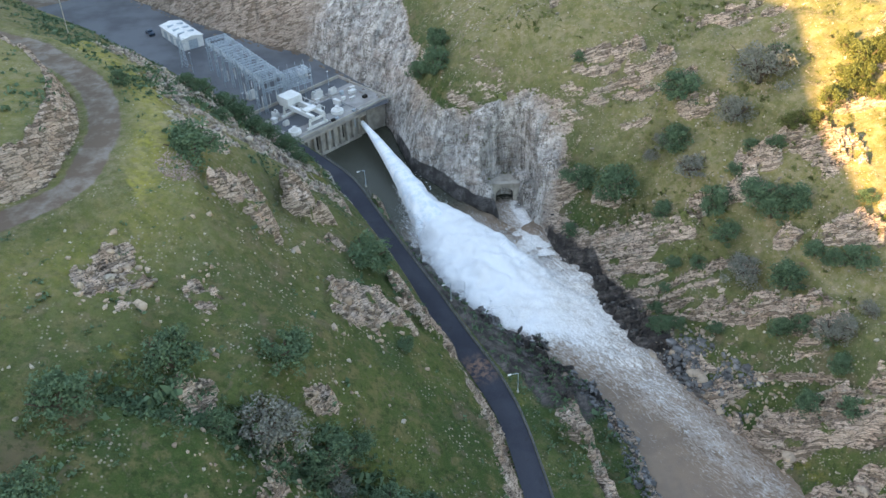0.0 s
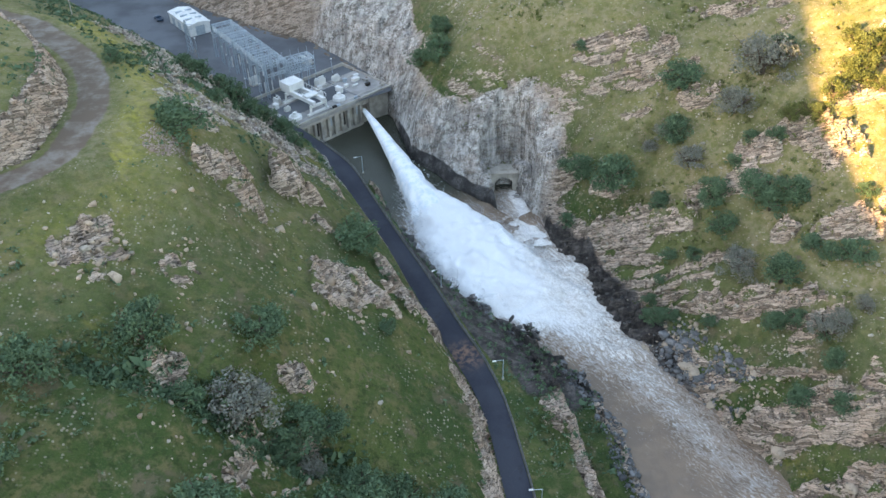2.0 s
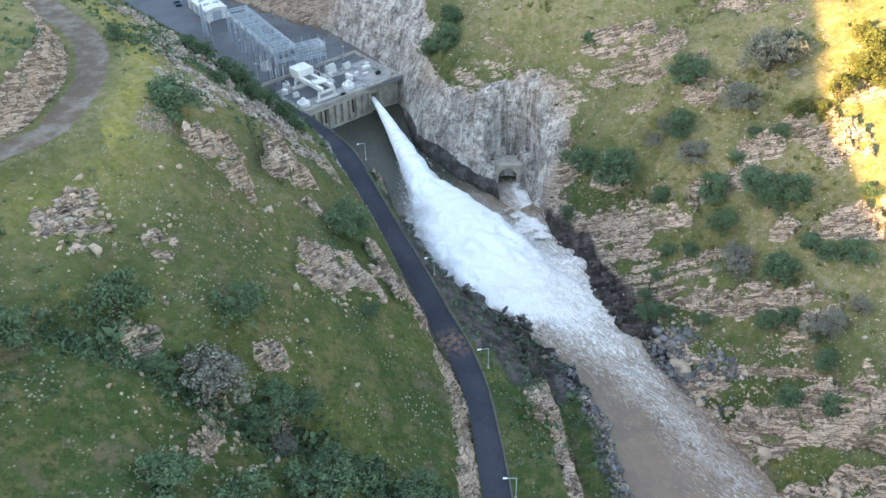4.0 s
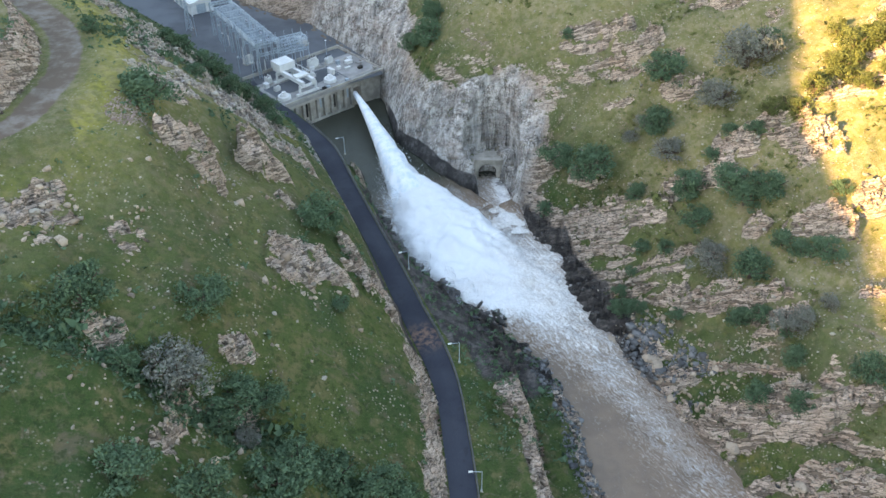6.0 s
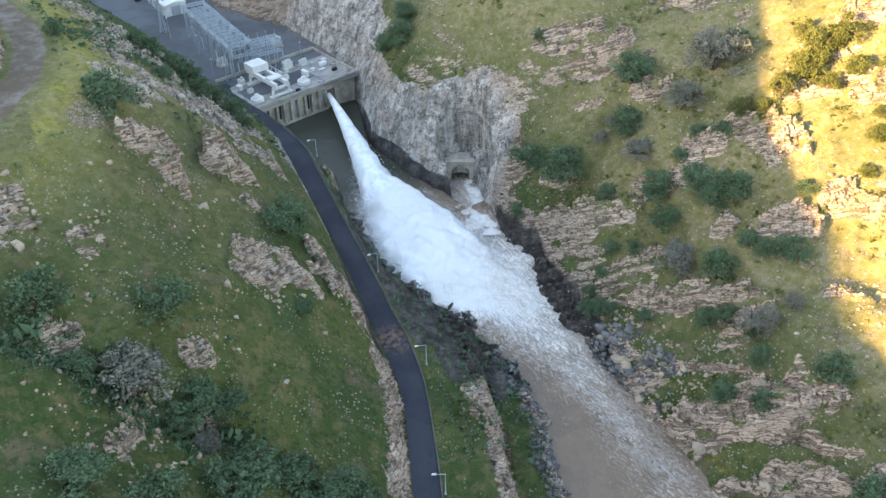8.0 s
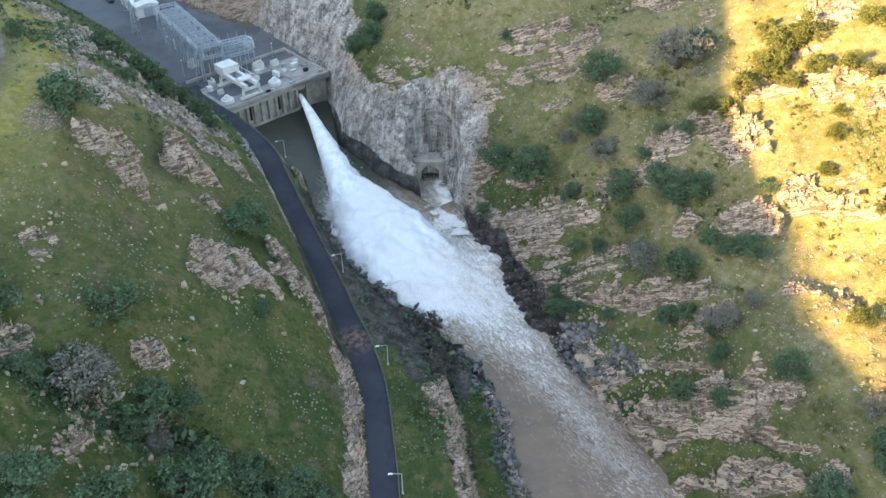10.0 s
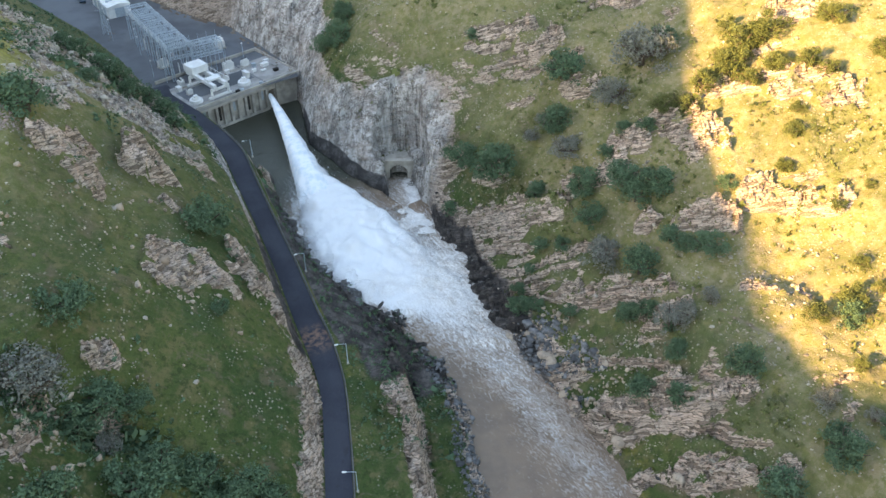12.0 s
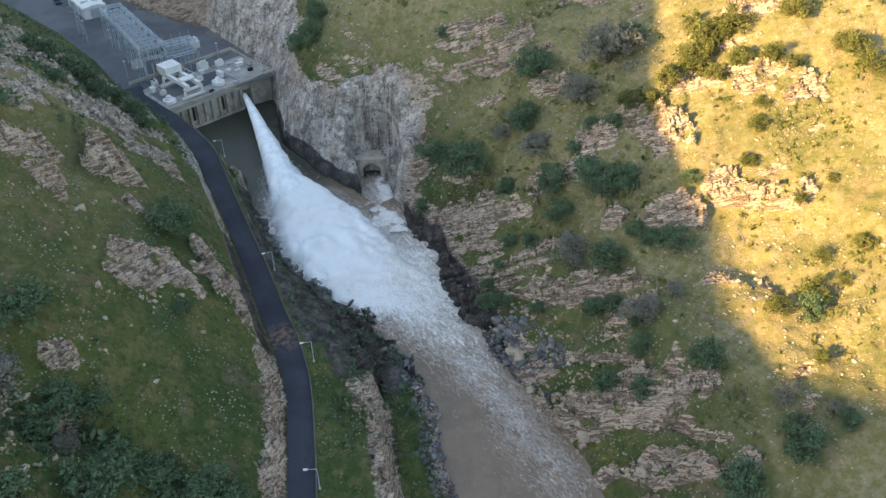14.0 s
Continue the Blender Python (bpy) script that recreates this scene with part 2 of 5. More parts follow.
def spray_material():
    k = Nodes("white_water_spray")
    n, m = k.noise(0.5, 6, 0.65), k.noise(2.5, 5, 0.7)
    k.bsdf.inputs["Subsurface Weight"].default_value = 0.0
    return k.done(k.mix(k.ramp(n, 0.35, 0.62), (0.72, 0.80, 0.86), (0.93, 0.95, 0.96)), 0.9, 0, k.math("ADD", k.math("MULTIPLY", n, 0.6), k.math("MULTIPLY", m, 0.4)), 0.5, 0.5, 0.1)


M_SPRAY = spray_material()


def mist_material():
    k = Nodes("thin_drifting_mist")
    n = k.noise(0.22, 5, 0.6)
    return k.done((0.88, 0.91, 0.94), 1.0, 0, None, spec=0.0, alpha=k.ramp(n, 0.38, 0.78, 0.0, 0.20))


M_MIST = mist_material()
M_CONCRETE = plain("weathered_concrete", (0.48, 0.45, 0.40), 0.9, 0, 0.35, 0.35)
M_DECK = plain("worn_deck_concrete", (0.37, 0.36, 0.35), 0.9, 0, 0.3, 0.25)
M_GRAVEL = plain("yard_gravel_asphalt", (0.135, 0.145, 0.16), 0.95, 0, 0.35, 0.08)
M_WHITE = plain("white_paint", (0.76, 0.77, 0.76), 0.55, 0, 0.15, 0.5)
M_STEEL = plain("galvanised_steel", (0.42, 0.50, 0.56), 0.5, 0.2, 0.2, 1.0)
# near-black for glass, tyres and bushings, and for painted shade in openings
M_DARK = plain("dark_parts_and_shade", (0.03, 0.028, 0.026), 0.9, 0, 0.3, 1.0)
M_TAR = plain("new_asphalt", (0.036, 0.038, 0.045), 0.85, 0, 0.22, 0.18)


def road_material():
    """New asphalt, swept paler in the wheel tracks, with red rockfall dust at one spot."""
    k = Nodes("road_asphalt")
    gap = k.tree.nodes.new("ShaderNodeVectorMath")
    gap.operation = "DISTANCE"
    k.put(gap.inputs[0], k.coord)
    gap.inputs[1].default_value = (6.2, 114.5, 7.0)
    dust = k.math("MULTIPLY", k.ramp(gap.outputs["Value"], 5.5, 0.5), k.ramp(k.noise(0.9, 5, 0.7), 0.40, 0.62))
    c = k.mix(k.ramp(k.noise(0.12, 5), 0.38, 0.64), (0.022, 0.026, 0.040), (0.036, 0.041, 0.056))
    c = k.mix(k.ramp(k.noise(6, 4), 0.5, 0.7, 0, 0.35), c, (0.075, 0.075, 0.08))
    c = k.mix(k.ramp(k.noise(0.5, 4), 0.62, 0.7, 0, 0.5), c, (0.022, 0.024, 0.03))
    return k.done(k.mix(k.math("MULTIPLY", dust, 0.8), c, (0.26, 0.15, 0.10)), 0.8, 0, k.noise(20, 3), 0.02, 0.4)


M_ROAD = road_material()
M_KERB = plain("dirty_kerb_concrete", (0.17, 0.165, 0.155), 0.95, 0, 0.4, 0.8)
M_RAIL = plain("weathered_dark_rail", (0.15, 0.16, 0.17), 0.6, 0.2, 0.3, 1.0)


# ---- lie of the land ----
# s runs downstream along the river, n across it towards the far bank
ALONG, ACROSS, ORIGIN = (0.583, -0.812), (0.812, 0.583), (0.0, 165.0)


def to_sn(x, y):
    return x * ALONG[0] + (y - ORIGIN[1]) * ALONG[1], x * ACROSS[0] + (y - ORIGIN[1]) * ACROSS[1]


def to_xy(s, n):
    return s * ALONG[0] + n * ACROSS[0], ORIGIN[1] + s * ALONG[1] + n * ACROSS[1]


def lattice(ix, iy, seed):
    h = (ix.astype(np.int64) * 374761393 + iy.astype(np.int64) * 668265263 + seed * 1442695041) & 0x7FFFFFFF
    h = ((h ^ (h >> 13)) * 1274126177) & 0x7FFFFFFF
    return ((h ^ (h >> 16)) & 0xFFFF) / 65535.0


def vnoise(x, y, seed=0):
    ix, iy = np.floor(x), np.floor(y)
    fx, fy = x - ix, y - iy
    fx, fy = fx * fx * fx * (fx * (fx * 6 - 15) + 10), fy * fy * fy * (fy * (fy * 6 - 15) + 10)
    a, b = lattice(ix, iy, seed), lattice(ix + 1, iy, seed)
    c, d = lattice(ix, iy + 1, seed), lattice(ix + 1, iy + 1, seed)
    return (a + (b - a) * fx) * (1 - fy) + (c + (d - c) * fx) * fy


def fbm(x, y, size, octaves=4, seed=0):
    """Fractal noise about 0, within about +-0.5, with features of that size in metres."""
    total, amp, norm = 0.0, 1.0, 0.0
    for i in range(octaves):
        total = total + amp * (vnoise(x / size + 17.3 * i, y / size - 9.1 * i, seed + i) - 0.5)
        norm += amp
        amp, size = amp * 0.5, size * 0.48
    return total / norm


def smooth(v, a, b):
    t = np.clip((v - a) / (b - a), 0, 1)
    return t * t * (3 - 2 * t)


# edges of road, river and yard, as n by s
ROAD_S = (-75, -58, -40, -28, -13, 9, 22, 37, 46, 54, 60, 66, 73, 78, 100, 150, 210)
ROAD_L = (-15.5, -14, -12.2, -12.6, -15.5, -19.5, -22.2, -25.8, -27.6, -29.4, -31.6, -34.6, -38.2, -40.6, -53, -82, -118)
ROAD_R = (-10, -8.8, -7.2, -7.0, -10.2, -14.6, -17, -20.3, -21.9, -24.1, -26.4, -29.3, -32.7, -35.2, -47.5, -76, -112)
BANK_S = (-58, -48, -30, -22, -10, 0, 14, 25, 36, 46, 60, 68, 75, 85, 130, 210)
BANK_L = (-8, -3, -3.2, -3.5, -4.2, -6, -7.2, -4.0, 0.6, 0.2, -2.4, -5.2, -9.3, -13, -32, -64)
FAR_S = (-260, -186, -163, -122, -106, -90, -63, -56, -34, -16, -6, 8, 17, 27, 37, 49, 60, 73, 92, 130, 210)
FAR_R = (-20, 0, 4.4, 15.7, 22.6, 23.5, 24.6, 23.0, 14.4, 15.8, 19.3, 22.3, 19.6, 20.8, 16, 13.3, 12.9, 11.9, 9.4, -2, -34)
YARD_S = (-260, -186, -157, -128, -98, -75)
YARD_L = (-45, -30, -24, -18.5, -15.5, -15.5)
# cross-sections: height by distance from the edge, at stations along the valley
STATIONS = (-170, -100, -60, -30, -5, 15, 40, 65, 90, 130)
LEFT_D = (0, 2, 6, 12, 20, 30, 40, 50, 60, 80)
LEFT_Z = ((8.5, 9.5, 13, 18, 24, 32, 38, 42, 45, 48),
          (8.5, 10, 14, 20, 26, 33, 38, 42, 46, 50),
          (8.5, 11, 16, 23, 31, 41, 47, 49.5, 50.5, 53),
          (8.0, 13, 18, 24, 31, 40, 48, 51, 51, 57),
          (7.5, 14, 18, 25, 34, 44, 50.5, 51, 52, 58),
          (7.3, 14, 19, 25, 31, 39, 48, 50, 50.5, 54),
          (6.8, 12, 17, 22, 27, 34, 40, 43, 46, 50),
          (6.3, 9.6, 12.4, 15.6, 19, 23, 30, 36, 39, 46),
          (6.0, 7, 10, 14, 17, 22, 29, 34, 38, 45),
          (5.5, 7, 10, 14, 18, 24, 30, 35, 40, 48))
FAR_D = (0, 3, 7, 12, 20, 30, 42, 56, 75, 100)
FAR_Z = ((8.5, 14, 20, 24, 30, 37, 44, 50, 58, 68),
         (8.5, 20, 25, 29, 34, 41, 48, 55, 63, 74),
         (3.0, 10, 18, 24, 31, 39, 47, 54, 63, 74),
         (0.0, 10, 18, 24, 31, 39, 47, 54, 63, 74),
         (-1, 2, 5, 14, 25, 34.5, 39, 44, 52, 64),
         (-3, 2, 7, 12, 19, 29, 37, 42, 50, 62),
         (-4.5, -3, -1.5, 2, 11, 20, 31, 40, 49, 60),
         (-5, -3.5, -1, 3, 8.5, 18, 28, 39, 52, 66),
         (-5, -4, 0, 4, 13, 16, 20, 30, 45, 60),
         (-5, -4, -1, 3, 7, 12, 18, 27, 40, 55))
DIRT_ROAD = ((-14, -140), (4, -112), (9.4, -95), (9.8, -86), (7.2, -77.5), (-1, -71.5), (-12, -65.8), (-31, -62.6), (-56, -66), (-68, -71), (-100, -84), (-150, -104))


TRAIL = ((65.0, 40.8), (74.2, 38.5), (82.7, 36.3), (89.6, 34.6), (94.5, 35.6), (99.3, 37.2))
GULLY = ((45.8, -86.8), (49.6, -82.9), (51.8, -79.1), (54.9, -74.8), (60.3, -71.7), (62.0, -67.9), (62.9, -63.1), (67.4, -58.5), (73.5, -54.7))
# outcrops of bare rock: s, n, half length, half width, height
OUTCROPS = ((17, -52.5, 5, 4.5, 5.5), (9.5, -40.5, 6, 7.5, 6.5), (-2, -27, 4, 4, 2.5), (35, -69, 3.2, 3, 0.7), (37, -41, 4.5, 6.5, 1.8), (35, -31, 7, 3, 2.6),
            (61, -73, 6, 4, 1.4), (53, -62, 3, 3, 1.2), (67, -20, 6, 3.4, 1.8), (50, -78, 3, 3, 0.6), (28, -80, 4, 4, 0.6), (21, -39, 2.5, 3, 1.0),
            (9, 30, 6.5, 3.8, 5), (22, 34, 4.5, 3.0, 3.6), (33, 31, 10, 3.2, 3.2), (69.5, 30.5, 8.5, 3.0, 3.0), (92, 19, 19, 3.8, 4.2),
            (103, 13, 12, 3, 2.2), (56, 57, 11, 4, 3.2), (69, 46, 9, 3.4, 3.4), (28, 56, 6, 4, 3), (74, 16, 6, 2.4, 2.0), (9, 57, 6, 3.2, 3.2),
            (46, 44, 8, 2.2, 2.0), (83, 60, 10, 2.6, 2.4), (92, 44, 7, 2.2, 1.6), (66, 72, 12, 2.6, 2.4), (-17.5, -5.2, 5, 2.6, 5.2))
# skyline of the unseen high ridge behind the near hillside, by distance across the sunlight
SHADE_RIDGE_Q = (-400, -300, -200, -166, -153, -141, -115, -99, -88, -70, -58, -49, -40, -31, -24, 0, 60, 200)
# heights fitted to the edge of the shadow on the far slope
SHADE_RIDGE_Z = (110, 118, 120, 120, 121, 124, 123, 112, 104.5, 94, 86, 83, 81.6, 81, 83, 89, 95, 100)


def blocks(x, y, size, seed):
    """Height of broken blocks: one level for each cell, and the distance from the cell's edge."""
    x, y = x / size, y / size
    ix, iy = np.floor(x), np.floor(y)
    d1, d2, val = np.full(x.shape, 9.0), np.full(x.shape, 9.0), np.zeros(x.shape)
    for i in (-1, 0, 1):
        for j in (-1, 0, 1):
            cx, cy = ix + i, iy + j
            d = np.hypot(cx + lattice(cx, cy, seed) - x, cy + lattice(cx, cy, seed + 7) - y)
            near = d < d1
            d2 = np.where(near, d1, np.minimum(d2, d))
            val = np.where(near, lattice(cx, cy, seed + 13), val)
            d1 = np.where(near, d, d1)
    return val, d2 - d1


def eased(path, per=6):
    """The bent line drawn as a smooth curve."""
    pts, out = np.array(path, float), []
    ext = np.vstack([2 * pts[0] - pts[1], pts, 2 * pts[-1] - pts[-2]])
    for i in range(1, len(ext) - 2):
        for t in np.arange(per) / per:
            a, b, c, d = ext[i - 1:i + 3]
            out.append(0.5 * (2 * b + (c - a) * t + (2 * a - 5 * b + 4 * c - d) * t * t + (3 * b - a - 3 * c + d) * t ** 3))
    return [tuple(p) for p in out] + [tuple(pts[-1])]


DIRT_CURVE = eased(DIRT_ROAD)


def water_level(s):
    return np.interp(s, (-22, -6, 10, 40, 120, 400), (0.0, -2.4, -3.5, -5.0, -5.6, -7.5))


def road_level(s):
    return np.interp(s, (-75, -58, 80, 150, 210), (8.4, 8.3, 6.2, 5.4, 5.0))


def section(s, d, table_d, table_z):
    """Height at distance d from the edge, between the cross-sections on either side."""
    cols = np.array([np.interp(d, table_d, row) for row in table_z])
    k = np.clip(np.interp(s, STATIONS, range(len(STATIONS))), 0, len(STATIONS) - 1.001)
    i = k.astype(int)
    f = k - i
    f = f * f * (3 - 2 * f) * 0.5 + f * 0.5
    j = np.arange(cols.shape[1])
    return cols[i, j] * (1 - f) + cols[i + 1, j] * f


def to_path(s, n, path):
    """Distance to a bent line."""
    best = np.full(s.shape, 1e9)
    for (s0, n0), (s1, n1) in zip(path, path[1:]):
        ds, dn = s1 - s0, n1 - n0
        t = np.clip(((s - s0) * ds + (n - n0) * dn) / (ds * ds + dn * dn), 0, 1)
        best = np.minimum(best, np.hypot(s - s0 - t * ds, n - n0 - t * dn))
    return best


def land(s, n):
    """Height of the ground and how rocky, trodden, wet (roadside shade included) and grey it is, at arrays of s and n.
    """
    s, n = np.asarray(s, float).ravel(), np.asarray(n, float).ravel()
    up = s < -57.8 - (n + 7.4) * 0.172
    left = np.where(s < -75, np.interp(s, YARD_S, YARD_L), np.interp(s, ROAD_S, ROAD_L))
    right = np.interp(s, ROAD_S, ROAD_R)
    wob = fbm(s, n, 9, 3, 5) * 3.0
    bank = np.interp(s, BANK_S, BANK_L) + wob * smooth(s, -20, 0) * 0.8
    far = np.interp(s, FAR_S, FAR_R) + wob * smooth(s, -48, -30)
    wl, rl = water_level(s), road_level(s)
    dl, dr = left - n, n - far
    # near side
    zl = section(s, np.clip(dl, 0, 80), LEFT_D, LEFT_Z) + np.clip(dl - 80, 0, 900) * 0.10
    bump = smooth(dl, 3, 14)
    zl = zl + fbm(s, n, 26, 4, 11) * 5.0 * bump + fbm(s, n, 5.5, 4, 21) * 1.5 * smooth(dl, 1, 6)
    # far side, stepped by its beds of rock
    zf = section(s, np.clip(dr, 0, 100), FAR_D, FAR_Z) + np.clip(dr - 100, 0, 260) * 0.42
    zf = zf + fbm(s, n, 30, 4, 31) * 6.0 * smooth(dr, 8, 30) + fbm(s, n, 6, 4, 41) * 2.2 * smooth(dr, 1, 5)
    beds = fbm(s, n, 34, 4, 51)
    tier = 2.9
    q = (zf - 0.50 * s) / tier + fbm(s, n, 30, 3, 53) * 5.0 + fbm(s, n, 7, 3, 55) * 1.3
    step = np.floor(q) + smooth(q - np.floor(q), 0.50, 0.88)
    thick = lattice(np.floor(q), np.floor(q) * 0 + 3, 57)
    ledge = (1 - 0.85 * smooth(s, 50, 66) * smooth(dr, 24, 36)) * smooth(beds + (thick - 0.5) * 0.50 + fbm(s, n, 9, 3, 58) * 0.55, -0.02, 0.14) * smooth(dr, 2, 8) * np.maximum(smooth(s, 4, 26), smooth(s, -45, -20) * smooth(dr, 22, 30))
    zf = zf + tier * (step - q) * 0.75 * ledge
    zf = np.where(s > 6, np.minimum(zf, wl - 0.9 + 1.3 * np.maximum(dr, 0)), zf)
    # river bank below the road
    b = np.clip((n - right) / np.maximum(bank - right, 0.5), 0, 1)
    g1 = np.interp(b, (0, 0.12, 0.5, 0.85, 1), (0, 0.03, 0.5, 0.93, 1))
    g2 = np.interp(b, (0, 0.08, 0.22, 0.36, 0.5, 0.58, 0.8, 0.9, 1), (0, 0.04, 0.14, 0.05, 0.12, 0.80, 0.86, 0.84, 1))
    w = smooth(s, 46, 60)
    zb = rl + (wl - 0.8 - rl) * (g1 * (1 - w) + g2 * w) + fbm(s, n, 4, 4, 61) * 1.6 * smooth(b, 0.05, 0.3) * smooth(-b, -1.0, -0.85)
    z = np.where(n > bank, wl - 1.6, np.where(n > right, zb, rl - 0.06))
    z = np.where(dl > 0, zl, z)
    z = np.where(dr > 0, np.maximum(zf, wl - 1.6), z)
    # the yard behind the powerhouse
    yard = up & (dl <= 0) & (dr <= 0)
    z = np.where(yard, 8.3, z)
    # outflow of the tunnel
    ch = to_path(s, n, ((-8.4, 27.3), (-2, 24.5), (12, 18)))
    z = np.where(ch < 6.8, np.minimum(z, -4.4 + 8 * smooth(ch - np.interp(s, (-8, 0, 10), (0, 1.4, 2.4)), 2.7, 4.4)), z)
    # bench of the dirt road on the ridge
    dd = to_path(s, n, DIRT_CURVE)
    z = z * smooth(dd, 4.5, 8.5) + (51.0 + fbm(s, n, 12, 2, 71) * 0.5) * (1 - smooth(dd, 4.5, 8.5))
    # cut hill inside its bend
    inner = np.interp(s, (-100, -68, -56, -31, -12, -1, 8), (-84, -71, -66, -62.6, -65.8, -71.5, -78))
    inside = (n < inner) & (s < 9)
    top = 51 + 6.5 * smooth(dd, 4.3, 7.4) + np.clip(dd - 7.4, 0, 40) * 0.16 + fbm(s, n, 3, 4, 75) * 1.6 * smooth(dd, 4.3, 6) * smooth(-dd, -9, -7)
    z = np.where(inside & (dd > 4.3), np.maximum(np.where(dd < 30, top, z), np.minimum(top, z + 30)), z)
    cut = np.where(inside, smooth(dd, 4.2, 4.8) * smooth(-dd, -8.6, -7.6), 0)
    # gully down the near slope
    gl = to_path(s, n, GULLY)
    z = z - 2.2 * np.exp(-(gl / 2.4) ** 2)
    # outcrops
    crop = np.zeros(s.shape)
    for cs, cn, ra, rb, h in OUTCROPS:
        ws, wn = (0.883, 0.469) if cn > 10 else (1.0, 0.0)
        r = np.hypot(((s - cs) * ws + (n - cn) * wn) / ra, ((n - cn) * ws - (s - cs) * wn) / rb) * 0.88 + fbm(s, n, 4.5, 5, 101) * 1.5 + fbm(s, n, 11, 3, 105) * 1.5 + 0.12
        e = smooth(-r, -1.05, -0.72)
        z = z + h * e * (0.75 + 0.5 * fbm(s, n, 5, 2, 103))
        crop = np.maximum(crop, e * (0.35 + 0.65 * smooth(fbm(s, n, 3.2, 4, 107), -0.16, 0.02)))
    rock = ledge * smooth(q - np.floor(q), 0.30, 0.55) * 0.62 + smooth(fbm(s, n, 16, 4, 81), 0.05, 0.22) * 0.35
    rock = np.where(dl > 0, rock * 0.75 + 0.75 * smooth(-dl, -6.5, -1) * smooth(s, -60, -40) * np.maximum(smooth(fbm(s, n, 13, 3, 83), -0.12, 0.08), smooth(s, 46, 52) * smooth(-s, -90, -78)), rock)
    rock = np.where(dr > 0, np.maximum(rock, 0.9 * smooth(-dr, -9, -4) * np.maximum(smooth(-s, -60, -45), smooth(fbm(s, n, 7, 4, 89), 0.02, 0.16))), rock)
    cliff = smooth(-s, -14, -2)
    reach = np.interp(s, (-170, -100, -72, -58, -44, -30, -23, -18, -10, 1, 6, 10), (20, 26, 17, 10, 6, 6, 8, 14, 21, 19, 13, 5))
    cliff = cliff * smooth(reach - dr + fbm(s, n, 9, 3, 85) * 8, -3, 3) * (dr > -2)
    rock = np.maximum(rock, cliff)
    rock = np.where((n > right) & (dr < 0) & (s > 0), 0.15 + 0.6 * (1 - w) * smooth(b, 0.35, 0.6) + 0.6 * w * smooth(np.abs(b - 0.5), 0.16, 0.06) + 0.7 * smooth(b, 0.84, 0.92), rock)
    rock = np.maximum(np.maximum(rock, crop), cut)
    shoulder = smooth(s, -95, -75) * smooth(-s, -6, 6) * smooth(dl, 4, 9) * smooth(-dl, -44, -32) * (dl > 0)
    rock = np.maximum(rock, shoulder * smooth(fbm(s, n, 7, 4, 87), -0.20, 0.02) * 0.86)
    flat = (n > left) & (n < right) & (s > -80)
    rock = np.where(flat | (dd < 4.2), 0, rock)
    # broken blocks and beds where the rock is bare
    beyond = dr > 0
    ta, tc = np.where(beyond, s * 0.883 + n * 0.469, s * 0.9), np.where(beyond, (n * 0.883 - s * 0.469) * 1.5, n * 1.2)
    v1, e1 = blocks(ta * 0.62, tc, 2.5, 201)
    v2, e2 = blocks(ta * 0.9, tc, 1.2, 301)
    bare = smooth(rock, 0.30, 0.6) * (1 - 0.55 * cliff)
    z = z + bare * np.where(beyond, 0.5, 1.15) * ((v1 - 0.5) * (1.5 - 0.3 * crop) + (v2 - 0.5) * 1.1 - 0.45 * smooth(-e1, -0.12, 0.0) - 0.25 * smooth(-e2, -0.1, 0.0))
    row = (n * 0.883 - s * 0.469 + fbm(s, n, 9, 3, 211) * 3.0) / 1.25
    run = (s * 0.883 + n * 0.469 + fbm(s, n, 4, 2, 213) * 1.6) / 3.4 + lattice(np.floor(row), np.floor(row) * 0, 215) * 9
    bed = lattice(np.floor(row), np.floor(run), 217)
    seam = np.minimum(np.minimum(row - np.floor(row), 1 - row + np.floor(row)) * 1.25, np.minimum(run - np.floor(run), 1 - run + np.floor(run)) * 3.4)
    z = z + bare * beyond * (1 - cliff) * ((bed - 0.5) * 1.9 - 0.8 * smooth(-seam, -0.35, 0.0))
    v3, e3 = blocks(s * 1.1, n * 0.7, 5.5, 401)
    z = z + cliff * smooth(dr, 0, 3) * ((v3 - 0.5) * 3.4 - 0.8 * smooth(-e3, -0.06, 0.0))
    # unseen high ridge, added and shaped to keep the sun off the valley floor
    x, y = to_xy(s, n)
    a, q = -0.848 * x - 0.530 * y, 0.530 * x - 0.848 * y
    z = np.maximum(z, np.interp(q, SHADE_RIDGE_Q, SHADE_RIDGE_Z) - 0.45 * np.abs(a - 150) - 400 * (n > -115))
    dirt = np.maximum(1 - smooth(dd, 1.4, 4.6), np.where(yard, 1.0, 0)) + 0.28 * smooth(-np.abs(dd - 8.5), -2.2, -0.6) * (~inside) * (dd < 14)
    wet = np.where(n > bank, smooth(-dr, -np.interp(s, (-10, 5, 20, 30, 45, 55, 64, 72), (3.0, 6.5, 8.5, 9.0, 14.5, 13.0, 7.0, 2.5)), -0.8) * smooth(s, -60, -40) * smooth(-z + wl, -np.interp(s, (-8, 12), (5, 11)), -np.interp(s, (-8, 12), (2, 6))) * (0.25 + 0.75 * smooth(-s, -76, -60)), 0)
    wet = np.where((n > right) & (n <= bank), np.maximum(smooth(b, 0.06, 0.34), 0.9 * smooth(b, 0.0, 0.08) * smooth(s, -4, 10) * smooth(-s, -56, -44)) * (1 - 0.8 * smooth(s, 54, 66)) * smooth(s, -25, -5), wet)
    # strip along the road's cut face: damp, with the face's shade painted in
    wet = np.where((dl > 0) & (dl < 4), 0.85 * smooth(-dl, -3.0, -1.4) * smooth(s, 8, 18) * smooth(-s, -54, -46), wet)
